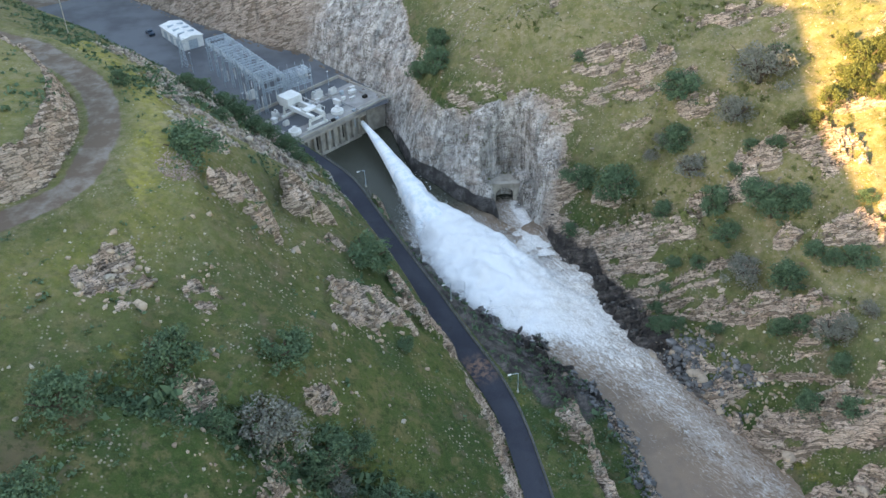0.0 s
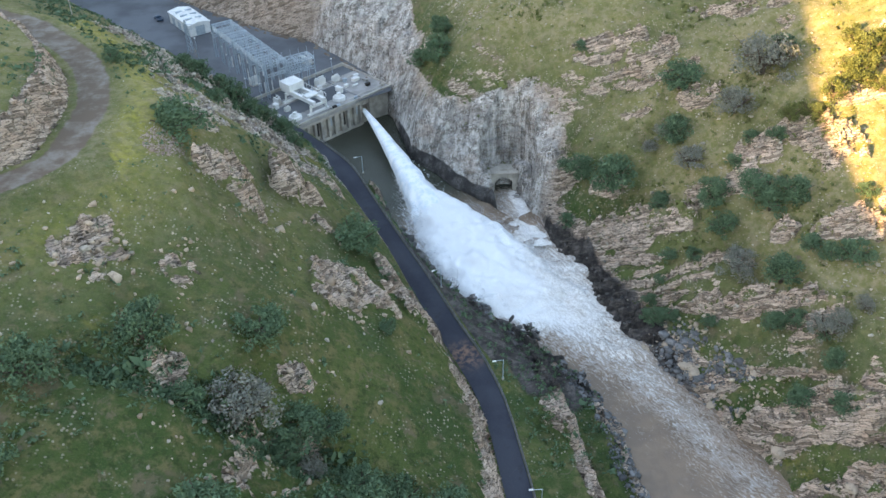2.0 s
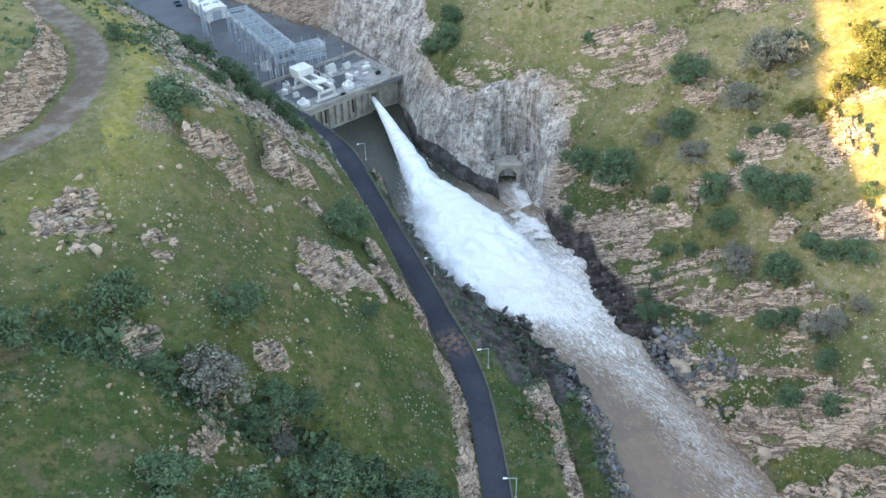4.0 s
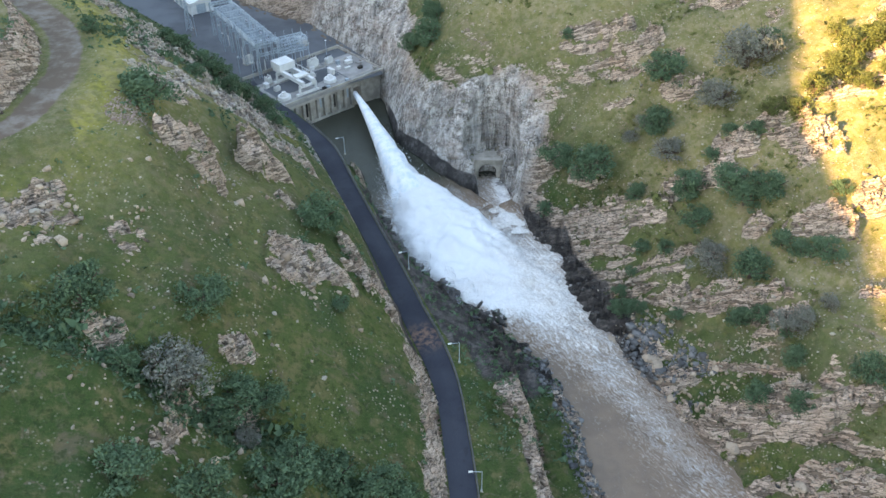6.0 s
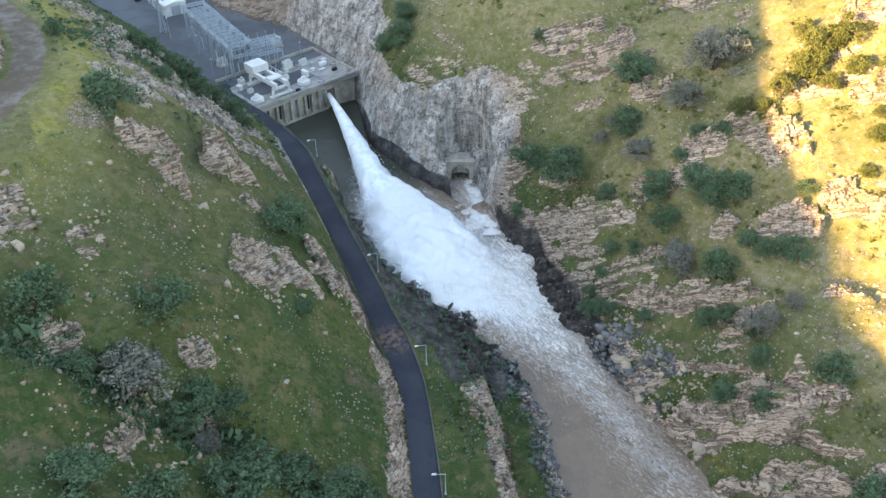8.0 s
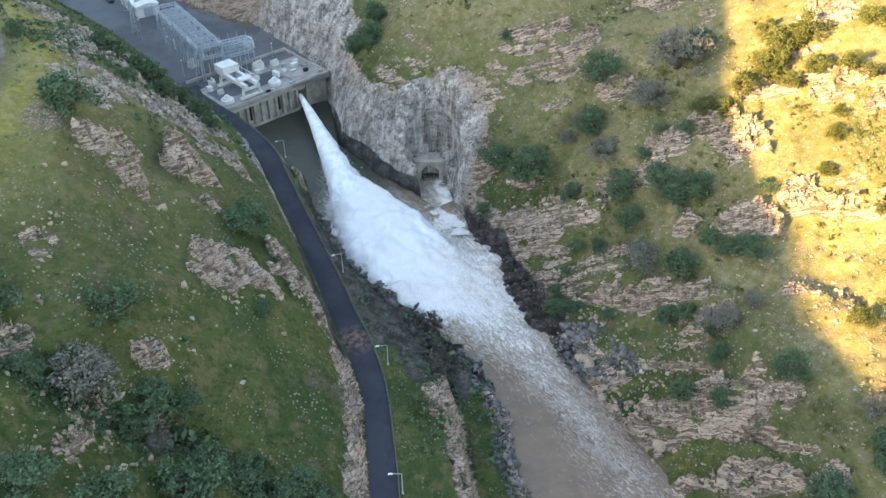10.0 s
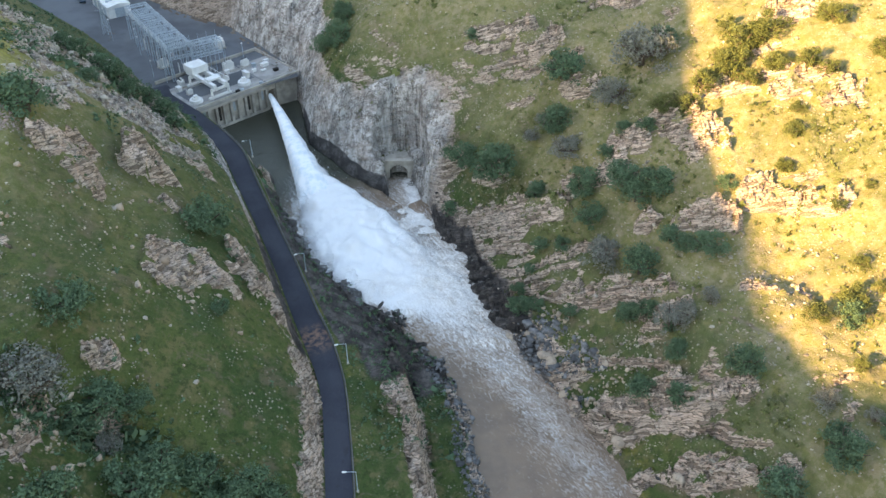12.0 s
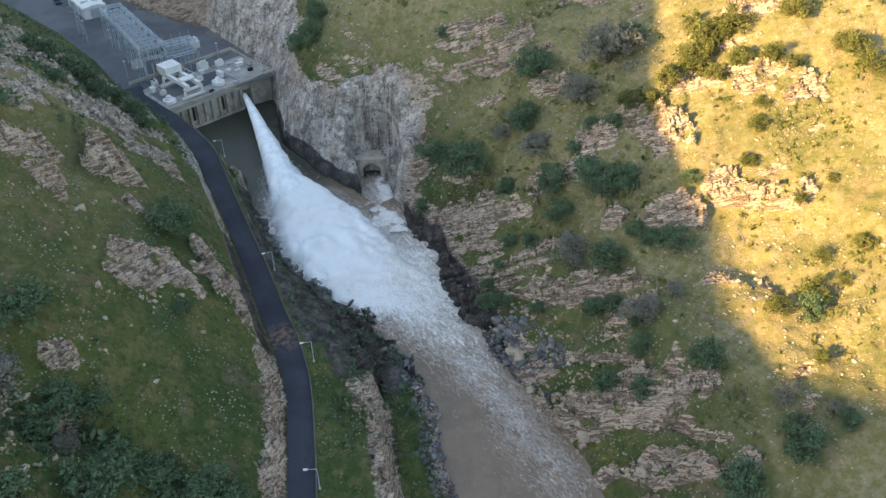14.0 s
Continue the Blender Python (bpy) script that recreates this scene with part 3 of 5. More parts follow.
    grey = np.clip(cliff * 1.3 * smooth(s, -118, -92) + smooth(-dl, -5.5, -3.5) * (dl > 0) * smooth(s, -50, -40) * smooth(-s, -10, 2) + 0.6 * shoulder * (1 - crop), 0, 1)
    tr = to_path(s, n, TRAIL)
    dirt = np.maximum(dirt, 0.52 * (1 - smooth(tr, 0.25, 0.9)))
    return z, rock, dirt, wet, grey
# ---- end of the lie of the land ----


def spaced(lo, hi, step, reach):
    """Even steps from lo to hi, then ever wider ones out to the reach."""
    mid = list(np.arange(lo, hi + step / 2, step))
    a, b, d = [], [], step
    while d < reach:
        d *= 1.12
        a.append(lo - (d - step) * 8)
        b.append(hi + (d - step) * 8)
    return np.array(a[::-1] + mid + b)


def sheet(name, s, n, z, material, attrs=()):
    """A mesh over a grid of s and n."""
    S, N = np.meshgrid(s, n, indexing="ij")
    X, Y = to_xy(S.ravel(), N.ravel())
    me = bpy.data.meshes.new(name)
    a, b = len(s), len(n)
    idx = np.arange(a * b).reshape(a, b)
    quads = np.stack([idx[:-1, :-1], idx[1:, :-1], idx[1:, 1:], idx[:-1, 1:]], -1).reshape(-1, 4)
    me.vertices.add(a * b)
    me.vertices.foreach_set("co", np.stack([X, Y, z], -1).ravel().astype(np.float32))
    me.loops.add(quads.size)
    me.loops.foreach_set("vertex_index", quads.ravel().astype(np.int32))
    me.polygons.add(len(quads))
    me.polygons.foreach_set("loop_start", np.arange(0, quads.size, 4, dtype=np.int32))
    for key, value in attrs:
        at = me.attributes.new(key, "FLOAT", "POINT")
        at.data.foreach_set("value", np.ascontiguousarray(value, dtype=np.float32))
    me.update(calc_edges=True)
    me.materials.append(material)
    me.shade_smooth()
    return new(name, me)


def dl_of(s, n):
    """Distance to the near side of the road."""
    return np.interp(s, ROAD_S, ROAD_L) - n


def dr_of(s, n):
    """Distance beyond the river's far edge."""
    return n - np.interp(s, FAR_S, FAR_R)


gs, gn = spaced(-190, 130, 0.5, 400), spaced(-112, 122, 0.5, 400)
S, N = np.meshgrid(gs, gn, indexing="ij")
gz, rock, dirt, wet, grey = land(S, N)
near_s, near_n = S.ravel(), N.ravel()
dry = np.maximum(smooth(dr_of(near_s, near_n), 6, 30), 0.75 * smooth(-near_s, -62, 8) * smooth(dl_of(near_s, near_n), 5, 28))
verge = to_path(near_s, near_n, DIRT_CURVE)
lush = np.exp(-((verge - 8.5) / 3.2) ** 2) * (near_n > -66 - 0.12 * np.abs(near_s + 20)) + 0.35 * np.exp(-((verge - 14) / 6) ** 2)
ground = tagged(sheet("ground", gs, gn, gz, M_GROUND, (("rock", rock), ("dirt", dirt), ("wet", wet), ("grey", grey), ("dry", dry), ("lush", lush))),
                "steep canyon hillsides of green grass and bedded tan rock", "hillside", kind="structure")
faces = np.ones((len(gs) - 1, len(gn) - 1), bool) & (rock.reshape(len(gs), len(gn))[:-1, :-1] < 0.3)
ground.data.polygons.foreach_set("use_smooth", faces.ravel())


def part(name, bm, material, parent=None, label=""):
    me = bpy.data.meshes.new(name)
    bm.to_mesh(me)
    bm.free()
    me.materials.append(material)
    ob = new(name, me)
    ob.parent = parent
    if label:
        ob["label"] = label
    return ob


def box(bm, x0, x1, y0, y1, z0, z1, m=None):
    vs = [bm.verts.new((x, y, z)) for x in (x0, x1) for y in (y0, y1) for z in (z0, z1)]
    for f in ((0, 1, 3, 2), (4, 6, 7, 5), (0, 4, 5, 1), (2, 3, 7, 6), (0, 2, 6, 4), (1, 5, 7, 3)):
        bm.faces.new([vs[i] for i in f])
    if m is not None:
        bmesh.ops.transform(bm, matrix=m, verts=vs)
    return vs


def rod(bm, p, q, r, sides=6, r2=None):
    """A round or square bar from p to q."""
    p, q = Vector(p), Vector(q)
    m = Matrix.Translation((p + q) / 2) @ (q - p).to_track_quat("Z", "Y").to_matrix().to_4x4()
    bmesh.ops.create_cone(bm, cap_ends=True, segments=sides, radius1=r, radius2=r if r2 is None else r2, depth=(q - p).length, matrix=m)


def empty(name, m, label, category, group=""):
    ob = new(name)
    ob.matrix_world = m
    return tagged(ob, label, category, group)


# ---- river ----
def river():
    s, n = np.arange(-60, 330, 0.6), np.arange(-20, 34, 0.6)
    S, N = np.meshgrid(s, n, indexing="ij")
    S, N = S.ravel(), N.ravel()
    N = N + np.interp(S, (-60, 100, 330), (0, -4, -110))
    lo, hi = np.interp(S, BANK_S, BANK_L) - 3, np.interp(S, FAR_S, FAR_R) + 3
    u = np.clip((N - lo) / (hi - lo), 0, 1)
    axis = np.interp(S, (-60, -20, 10, 40, 70, 110, 200), (0.78, 0.58, 0.52, 0.60, 0.70, 0.74, 0.7))
    spread = np.interp(S, (-60, -45, -25, -5, 20, 40, 60, 100, 200), (0.01, 0.04, 0.20, 0.5, 0.66, 0.58, 0.30, 0.15, 0.10))
    power = np.interp(S, (-40, -22, -5, 28, 44, 60, 80, 110, 200), (0.0, 0.7, 1.15, 1.1, 0.86, 0.52, 0.36, 0.28, 0.2))
    foam = power * np.exp(-np.abs((u - axis) / spread) ** 2.4) + np.interp(S, (-5, 15, 40, 70, 110), (0, 0.12, 0.18, 0.12, 0.10))
    foam = foam + fbm(S, N, 8, 4, 91) * 0.35 * smooth(S, -20, 5)
    foam = np.clip(foam, 0, 1.2)
    rough = smooth(foam, 0.25, 0.9)
    z = water_level(S) + fbm(S, N, 3.2, 5, 92) * 0.30 + rough * (fbm(S, N, 5, 5, 93) * 2.6 + fbm(S, N, 1.7, 3, 98) * 0.8 + 0.5)
    mid = np.interp(S, (-60, -40, -24, -11, -3, 8, 20, 32, 50), (16, 10.8, 6.8, 5.6, 4.8, 3.8, 3.4, 5.0, 6.0))
    half = np.interp(S, (-60, -40, -24, -11, -3, 8, 20, 32, 50), (0.7, 1.7, 3.4, 5.4, 8.6, 11.0, 11.6, 10.5, 9.0))
    d = (N - mid) / half + fbm(S, N, 5, 4, 96) * 0.35
    dome = np.sqrt(np.clip(1 - d * d, 0, 1))
    tall = np.interp(S, (-30, -22, -8, 4, 18, 34, 48), (0.0, 2.2, 4.6, 5.0, 3.6, 1.4, 0.0))
    puff = 0.80 + 0.9 * np.abs(fbm(S, N, 7, 5, 94)) + 0.25 * fbm(S, N, 2.0, 3, 95)
    z = z + dome * tall * puff
    # it ends against the far bank, above the tunnel's own channel
    z = z - 7.0 * smooth(N - np.interp(S, FAR_S, FAR_R), -0.5, 2.5) * smooth(-S, -5, 3)
    core = smooth(dome * tall, 0.1, 1.2)
    foam = np.maximum(foam * np.where(d > 1, np.interp(S, (-20, 5, 20, 35), (0.1, 0.3, 0.8, 1.0)), 1.0), core * 1.25)
    # calm dark pool, carried on downstream as painted shade below the cliff
    still_and_shade = 1 - smooth(S, -18, 2)
    me = sheet("river", np.arange(len(s)), np.arange(len(n)), np.zeros(len(S)), M_WATER, (("foam", foam), ("still_and_shade", still_and_shade), ("fresh", np.clip(1.25 - 1.1 * smooth(S, 6, 48) - 0.5 * smooth(d, -0.1, 0.9) * smooth(S, -12, 8) + fbm(S, N, 7, 4, 97) * 1.3, 0, 1))))
    X, Y = to_xy(S, N)
    me.data.vertices.foreach_set("co", np.stack([X, Y, z], -1).ravel().astype(np.float32))
    me.data.update()
    return tagged(me, "brown silty river breaking into white foam below the jet", "river", kind="structure")


river()


def jet():
    """The outlet's jet: a rope of white water that opens into a ragged plume."""
    bm = bmesh.new()
    a, b = Vector((-22.6, 221.8, 4.2)), Vector((0.2, 168.0, 1.0))
    rings, sides, rows = 80, 28, []
    for i in range(rings + 1):
        t = i / rings
        c = a.lerp(b, t)
        c.z = 4.3 + 1.2 * t - 8.0 * t * t - 9.0 * max(0, t - 0.8)
        r = 0.65 + 3.0 * t + 1.6 * t ** 2
        ring = []
        for j in range(sides):
            w = 2 * math.pi * j / sides
            k = r * (1 + (0.03 + 0.16 * t) * noise.fractal(Vector((math.cos(w) * 1.6 * (1 + t), math.sin(w) * 1.6 * (1 + t), t * 12)), 1.0, 2.0, 4))
            side = Vector((0.894, 0.447, 0)) * math.cos(w) * k
            ring.append(bm.verts.new(c + side + Vector((0, 0, math.sin(w) * k * 0.95))))
        rows.append(ring)
    for p, q in zip(rows, rows[1:]):
        for j in range(sides):
            bm.faces.new((p[j], p[(j + 1) % sides], q[(j + 1) % sides], q[j]))
    bm.faces.new(rows[-1])
    for f in bm.faces:
        f.smooth = True
    ob = part("water_jet", bm, M_SPRAY)
    return tagged(ob, "white high-pressure water jet bursting from the powerhouse outlet", "water jet")


jet()


# ---- road ----
def road():
    rs = np.arange(-75, 200, 1.0)
    lo, hi = np.interp(rs, ROAD_S, ROAD_L), np.interp(rs, ROAD_S, ROAD_R)
    ker = np.ones(9) / 9
    pad = lambda v: np.convolve(np.pad(v, 4, mode="edge"), ker, "valid")
    lo, hi, z = pad(lo) + 0.4, pad(hi) - 0.2, road_level(rs)
    bm = bmesh.new()
    rows = []
    for s, a, b, h in zip(rs, lo, hi, z):
        ring = []
        for t, dz in ((0, -0.3), (0, 0.05), (0.5, 0.12), (1, 0.05), (1, -0.3)):
            x, y = to_xy(s, a + (b - a) * t)
            ring.append(bm.verts.new((x, y, h + dz)))
        rows.append(ring)
    for p, q in zip(rows, rows[1:]):
        for j in range(4):
            bm.faces.new((p[j], q[j], q[j + 1], p[j + 1]))
    return tagged(part("road", bm, M_ROAD), "narrow dark asphalt access road along the river", "road", kind="structure"), rs, lo, hi, z


road_ob, RS, R_LO, R_HI, R_Z = road()




# ---- powerhouse and its deck ----
# frame of the powerhouse: u along its front from the near corner, v back into the yard
PH = Matrix.Translation((-38.6, 206.0, 0)) @ Matrix.Rotation(math.atan2(0.714, 0.70), 4, "Z")


def bevelled(bm, w=0.06):
    bmesh.ops.bevel(bm, geom=bm.edges[:], offset=w, segments=1, affect="EDGES")
    return bm


def block(name, dims, material, parent, label="", bevel=0.06):
    bm = bmesh.new()
    box(bm, *dims)
    if bevel:
        bevelled(bm, bevel)
    return part(name, bm, material, parent, label)


def powerhouse():
    ob = empty("powerhouse", PH, "grey concrete powerhouse with buttressed river front", "powerhouse")
    front = block("wall", (-1, 22.0, 0.6, 15, -4, 7.6), M_CONCRETE, ob)
    block("wall", (25.2, 32.6, 0.2, 15, -4, 7.6), M_CONCRETE, ob)
    block("lintel", (22.0, 25.2, 0.5, 15, 5.4, 7.6), M_CONCRETE, ob)
    block("sill", (22.0, 25.2, 0.8, 15, -4, 2.0), M_CONCRETE, ob)
    # dark panel gives the outlet recess its shade by colour
    block("outlet", (22.0, 25.2, 2.6, 3.4, 2.0, 5.4), M_DARK, ob, "dark panel painted as the shaded outlet opening of the jet")
    block("footing", (-1, 22.0, -0.5, 0.6, -4, 0.7), M_CONCRETE, ob)
    deck = block("deck", (-1.6, 33.2, -1.0, 16, 7.6, 8.45), M_DECK, ob)
    block("parapet", (-1.6, 33.2, -1.0, -0.6, 8.45, 9.0), M_CONCRETE, deck)
    block("kerb", (33.0, 33.4, -0.6, 16, 8.45, 8.9), M_CONCRETE, deck)
    block("crane_rail", (-1.4, 32.6, 1.2, 1.5, 8.45, 8.62), M_CONCRETE, deck)
    block("crane_rail", (-1.4, 32.6, 13.2, 13.5, 8.45, 8.62), M_CONCRETE, deck)
    block("pit", (-0.4, 21.5, 5.2, 12.2, 8.45, 8.50), M_GRAVEL, ob, bevel=0)
    for i in range(10):
        block("buttress", (-0.7 + i * 2.42, 0.1 + i * 2.42, -0.55, 0.6, -3, 7.6), M_CONCRETE, front)
    block("cap_beam", (-1, 22.4, -0.75, 0.4, 6.7, 7.55), M_CONCRETE, front)
    for u0, u1, v0, v1 in ((-1.6, 33.2, 21.6, 22.0), (32.8, 33.2, 16, 21.6)):
        block("retaining_wall", (u0, u1, v0, v1, 8.2, 9.3), M_CONCRETE, ob, bevel=0.04)
    for u in (11.5, 21.9):
        block("joint_strip", (u, u + 0.22, -0.55, 16, 8.45, 8.53), M_GRAVEL, deck, bevel=0)
    for i in range(9):
        u = 0.1 + i * 2.42
        if i % 2 == 0:
            block("window", (u + 0.25, u + 1.35, 0.50, 0.64, 1.8 if i % 4 else 3.2, 6.2), M_DARK if i % 4 else M_STEEL, front, "recessed steel-framed window", 0.02)
    return ob


powerhouse()


def gantry_crane():
    ob = empty("gantry_crane", PH, "white gantry crane standing on the powerhouse deck", "crane")
    block("cab", (4.9, 10.1, 10.6, 15.4, 12.7, 14.8), M_WHITE, ob, "white machinery house")
    for u in (5.4, 9.0):
        block("girder", (u, u + 1.0, 0.6, 15.6, 11.5, 12.7), M_WHITE, ob)
    for u, v in ((4.6, 1.4), (9.9, 1.4), (4.6, 13.1), (9.9, 13.1)):
        bm = bmesh.new()
        rod(bm, (u + 0.3, v, 8.5), (u + 0.5, v, 11.6), 0.42, 4)
        part("leg", bm, M_WHITE, ob)
    for v in (1.4, 13.1):
        block("end_carriage", (3.8, 11.2, v - 0.35, v + 0.35, 8.62, 9.3), M_WHITE, ob)
        block("cross_beam", (5.0, 10.3, v - 0.3, v + 0.3, 10.7, 11.4), M_WHITE, ob)
    for k in range(6):
        block("walkway_post", (10.4, 10.5, 1 + k * 2.2, 1.1 + k * 2.2, 12.7, 13.7), M_WHITE, ob, bevel=0)
    block("handrail", (10.4, 10.5, 0.8, 12.3, 13.6, 13.72), M_WHITE, ob, bevel=0)
    block("trolley", (5.6, 9.8, 3.4, 5.6, 12.7, 13.3), M_WHITE, ob)
    return ob


gantry_crane()


def dome(u, v, r):
    ob = empty("generator_housing", PH @ Matrix.Translation((u, v, 8.45)), "round white generator housing on the concrete deck", "machine housing", "housings on the deck")
    bm = bmesh.new()
    bmesh.ops.create_cone(bm, cap_ends=True, segments=28, radius1=r, radius2=r * 0.94, depth=0.9, matrix=Matrix.Translation((0, 0, 0.45)))
    part("base_ring", bm, M_WHITE, ob)
    bm = bmesh.new()
    bmesh.ops.create_cone(bm, cap_ends=True, segments=28, radius1=r * 0.7, radius2=r * 0.45, depth=0.7, matrix=Matrix.Translation((0, 0, 1.2)))
    cap = part("cap", bm, M_WHITE, ob)
    bm = bmesh.new()
    bmesh.ops.create_cone(bm, cap_ends=True, segments=20, radius1=r * 0.35, radius2=r * 0.33, depth=0.5, matrix=Matrix.Translation((0, 0, 1.75)))
    part("vent", bm, M_WHITE, cap)


dome(0.9, 3.4, 1.9)
dome(17.0, 3.8, 1.9)


def transformer(u, v, size, turn=0):
    ob = empty("transformer", PH @ Matrix.Translation((u, v, 8.40)) @ Matrix.Rotation(radians(turn), 4, "Z") @ Matrix.Scale(size, 4),
               "pale grey power transformer with cooling fins and bushings", "transformer", "transformers in the yard")
    block("plinth", (-1.6, 1.6, -1.2, 1.2, 0, 0.2), M_CONCRETE, ob)
    tank = block("tank", (-1.2, 1.2, -0.8, 0.8, 0.2, 2.4), M_WHITE, ob)
    for x in (-1.5, 1.25):
        for y in range(5):
            block("fin", (x, x + 0.25, -0.75 + y * 0.34, -0.58 + y * 0.34, 0.5, 2.1), M_WHITE, tank, bevel=0)
    for x in (-0.7, 0, 0.7):
        bm = bmesh.new()
        rod(bm, (x, 0.3, 2.4), (x * 1.2, 0.3, 3.3), 0.14, 8, 0.07)
        part("bushing", bm, M_DARK, tank)
    bm = bmesh.new()
    rod(bm, (-0.9, -0.5, 2.75), (0.9, -0.5, 2.75), 0.3, 12)
    part("conservator", bm, M_WHITE, tank)


for u, v, k, turn in ((19.2, 15.4, 1.05, 0), (24.2, 14.2, 0.8, 0), (3.2, 15.2, 0.8, 90), (6.3, 31.0, 1.0, 0), (26.6, 31.6, 1.1, 90), (2.2, 9.0, 0.6, 0), (14.5, 9.5, 0.6, 0)):
    transformer(u, v, k, turn)


def cabinet(u, v, w, d, h, material, label):
    ob = empty("equipment_cabinet", PH @ Matrix.Translation((u, v, 8.45)), label, "cabinet", "cabinets on the deck")
    block("body", (-w, w, -d, d, 0, h), material, ob)
    block("lid", (-w - 0.06, w + 0.06, -d - 0.06, d + 0.06, h, h + 0.1), material, ob, bevel=0)


for u, v, w, d, h, m in ((23.7, 8.6, 0.6, 0.4, 0.8, M_WHITE), (28.7, 4.6, 0.7, 0.5, 0.7, M_DARK), (26.0, 7.2, 0.9, 0.3, 0.4, M_WHITE), (20.5, 0.4, 0.5, 0.3, 0.6, M_STEEL), (12.5, 0.3, 0.6, 0.4, 0.6, M_DARK), (14.0, 0.4, 0.5, 0.3, 0.5, M_STEEL), (30.6, 12.5, 0.8, 0.4, 0.5, M_WHITE), (31.6, 1.2, 0.4, 0.4, 0.7, M_CONCRETE), (20.2, 7.6, 0.5, 1.3, 1.5, M_WHITE), (13.0, 12.4, 1.0, 0.5, 1.2, M_STEEL), (28.4, 10.0, 1.1, 0.7, 0.9, M_WHITE), (25.6, 11.6, 0.5, 0.5, 1.1, M_STEEL), (30.4, 7.8, 0.5, 0.9, 0.6, M_DECK), (17.4, 13.4, 0.7, 0.4, 1.0, M_WHITE), (1.0, 12.8, 0.6, 0.8, 1.3, M_WHITE)):
    cabinet(u, v, w, d, h, m, "small metal equipment cabinet on the concrete deck")


# ---- switchyard ----
def yard():
    rs = np.concatenate([np.arange(-215, -74, 5.0), np.arange(-74, -57, 2.0)])
    lo = np.where(rs < -75, np.interp(rs, YARD_S, YARD_L), np.interp(rs, ROAD_S, ROAD_L)) - 0.5
    hi = np.interp(rs, FAR_S, FAR_R) + 0.5
    bm = bmesh.new()
    rows = []
    for s, a, b in zip(rs, lo, hi):
        rows.append([bm.verts.new((*to_xy(s, a + (b - a) * t), 8.37)) for t in (0, 0.33, 0.66, 1)])
    for p, q in zip(rows, rows[1:]):
        for j in range(3):
            bm.faces.new((p[j], q[j], q[j + 1], p[j + 1]))
    tagged(part("yard_paving", bm, M_GRAVEL), "grey asphalt and gravel yard behind the powerhouse", "yard", kind="structure")


yard()
SW = PH @ Matrix.Translation((3.4, 19.5, 8.35)) @ Matrix.Rotation(radians(-10), 4, "Z")


def truss(bm, p, q, depth, r=0.07, bays=8):
    """A flat lattice girder from p to q."""
    p, q, d = Vector(p), Vector(q), Vector((0, 0, depth))
    r *= 1.9
    rod(bm, p, q, r, 4)
    rod(bm, p + d, q + d, r, 4)
    for i in range(bays):
        a, b = p.lerp(q, i / bays), p.lerp(q, (i + 1) / bays)
        rod(bm, a, b + d, r * 0.7, 3)
        rod(bm, a, a + d, r * 0.7, 3)


def switchyard():
    ob = empty("switchyard_gantry", SW, "blue-grey galvanised steel lattice gantry of the switchyard", "steel gantry")
    length, top = 39.0, 10.8
    for i in range(8):
        v = length * i / 7
        for u in (0.0, 6.6):
            bm = bmesh.new()
            for a, b in ((-0.35, -0.35), (0.35, -0.35), (0.35, 0.35), (-0.35, 0.35)):
                rod(bm, (u + a, v + b, 0), (u + a * 0.6, v + b * 0.6, top), 0.09, 4)
            for k in range(7):
                z0, z1 = top * k / 7, top * (k + 1) / 7
                rod(bm, (u - 0.33, v - 0.3, z0), (u + 0.33, v - 0.3, z1), 0.04, 3)
                rod(bm, (u + 0.3, v - 0.33, z0), (u + 0.3, v + 0.33, z1), 0.04, 3)
            part("column", bm, M_STEEL, ob)
        for z in (top - 0.8, top - 4.2):
            bm = bmesh.new()
            truss(bm, (0, v, z), (6.6, v, z), 0.8, 0.07, 6)
            part("cross_girder", bm, M_STEEL, ob)
    for u in (0.0, 2.2, 4.4, 6.6):
        for z in (top, top - 1.0):
            bm = bmesh.new()
            if u in (0.0, 6.6):
                truss(bm, (u, 0, z - 0.7), (u, length, z - 0.7), 0.7, 0.06, 26)
            else:
                rod(bm, (u, 0, z), (u, length, z), 0.08, 4)
            part("long_girder", bm, M_STEEL, ob)
    for i in range(20):
        bm = bmesh.new()
        v = length * (i + 0.5) / 20
        rod(bm, (-0.3, v, top + 0.05), (6.9, v, top + 0.05), 0.07, 4)
        part("busbar", bm, M_STEEL, ob)
    # cross wing next to the powerhouse
    for i in range(4):
        u = 8.0 + i * 2.7
        for v in (0.5, 5.0):
            bm = bmesh.new()
            rod(bm, (u, v, 0), (u, v, 9.0), 0.12, 4)
            rod(bm, (u, v, 9.0), (u, v, 10.6), 0.05, 4)
            part("post", bm, M_STEEL, ob)
        bm = bmesh.new()
        truss(bm, (u, 0.5, 8.2), (u, 5.0, 8.2), 0.7, 0.06, 4)
        part("cross_girder", bm, M_STEEL, ob)
    for v in (0.5, 2.7, 5.0):
        for z in (8.2, 5.2):
            bm = bmesh.new()
            truss(bm, (6.6, v, z), (16.1, v, z), 0.7, 0.06, 9)
            part("long_girder", bm, M_STEEL, ob)
    for i in range(9):
        bm = bmesh.new()
        u, v = 0.8 + (i % 3) * 2.4, 4 + (i // 3) * 12
        rod(bm, (u, v, 0), (u, v, 2.2), 0.16, 6)
        rod(bm, (u, v, 2.2), (u, v, 3.6), 0.22, 8, 0.12)
        part("insulator", bm, M_WHITE, ob, "pale ceramic insulator on a steel stand")
    return ob


switchyard()


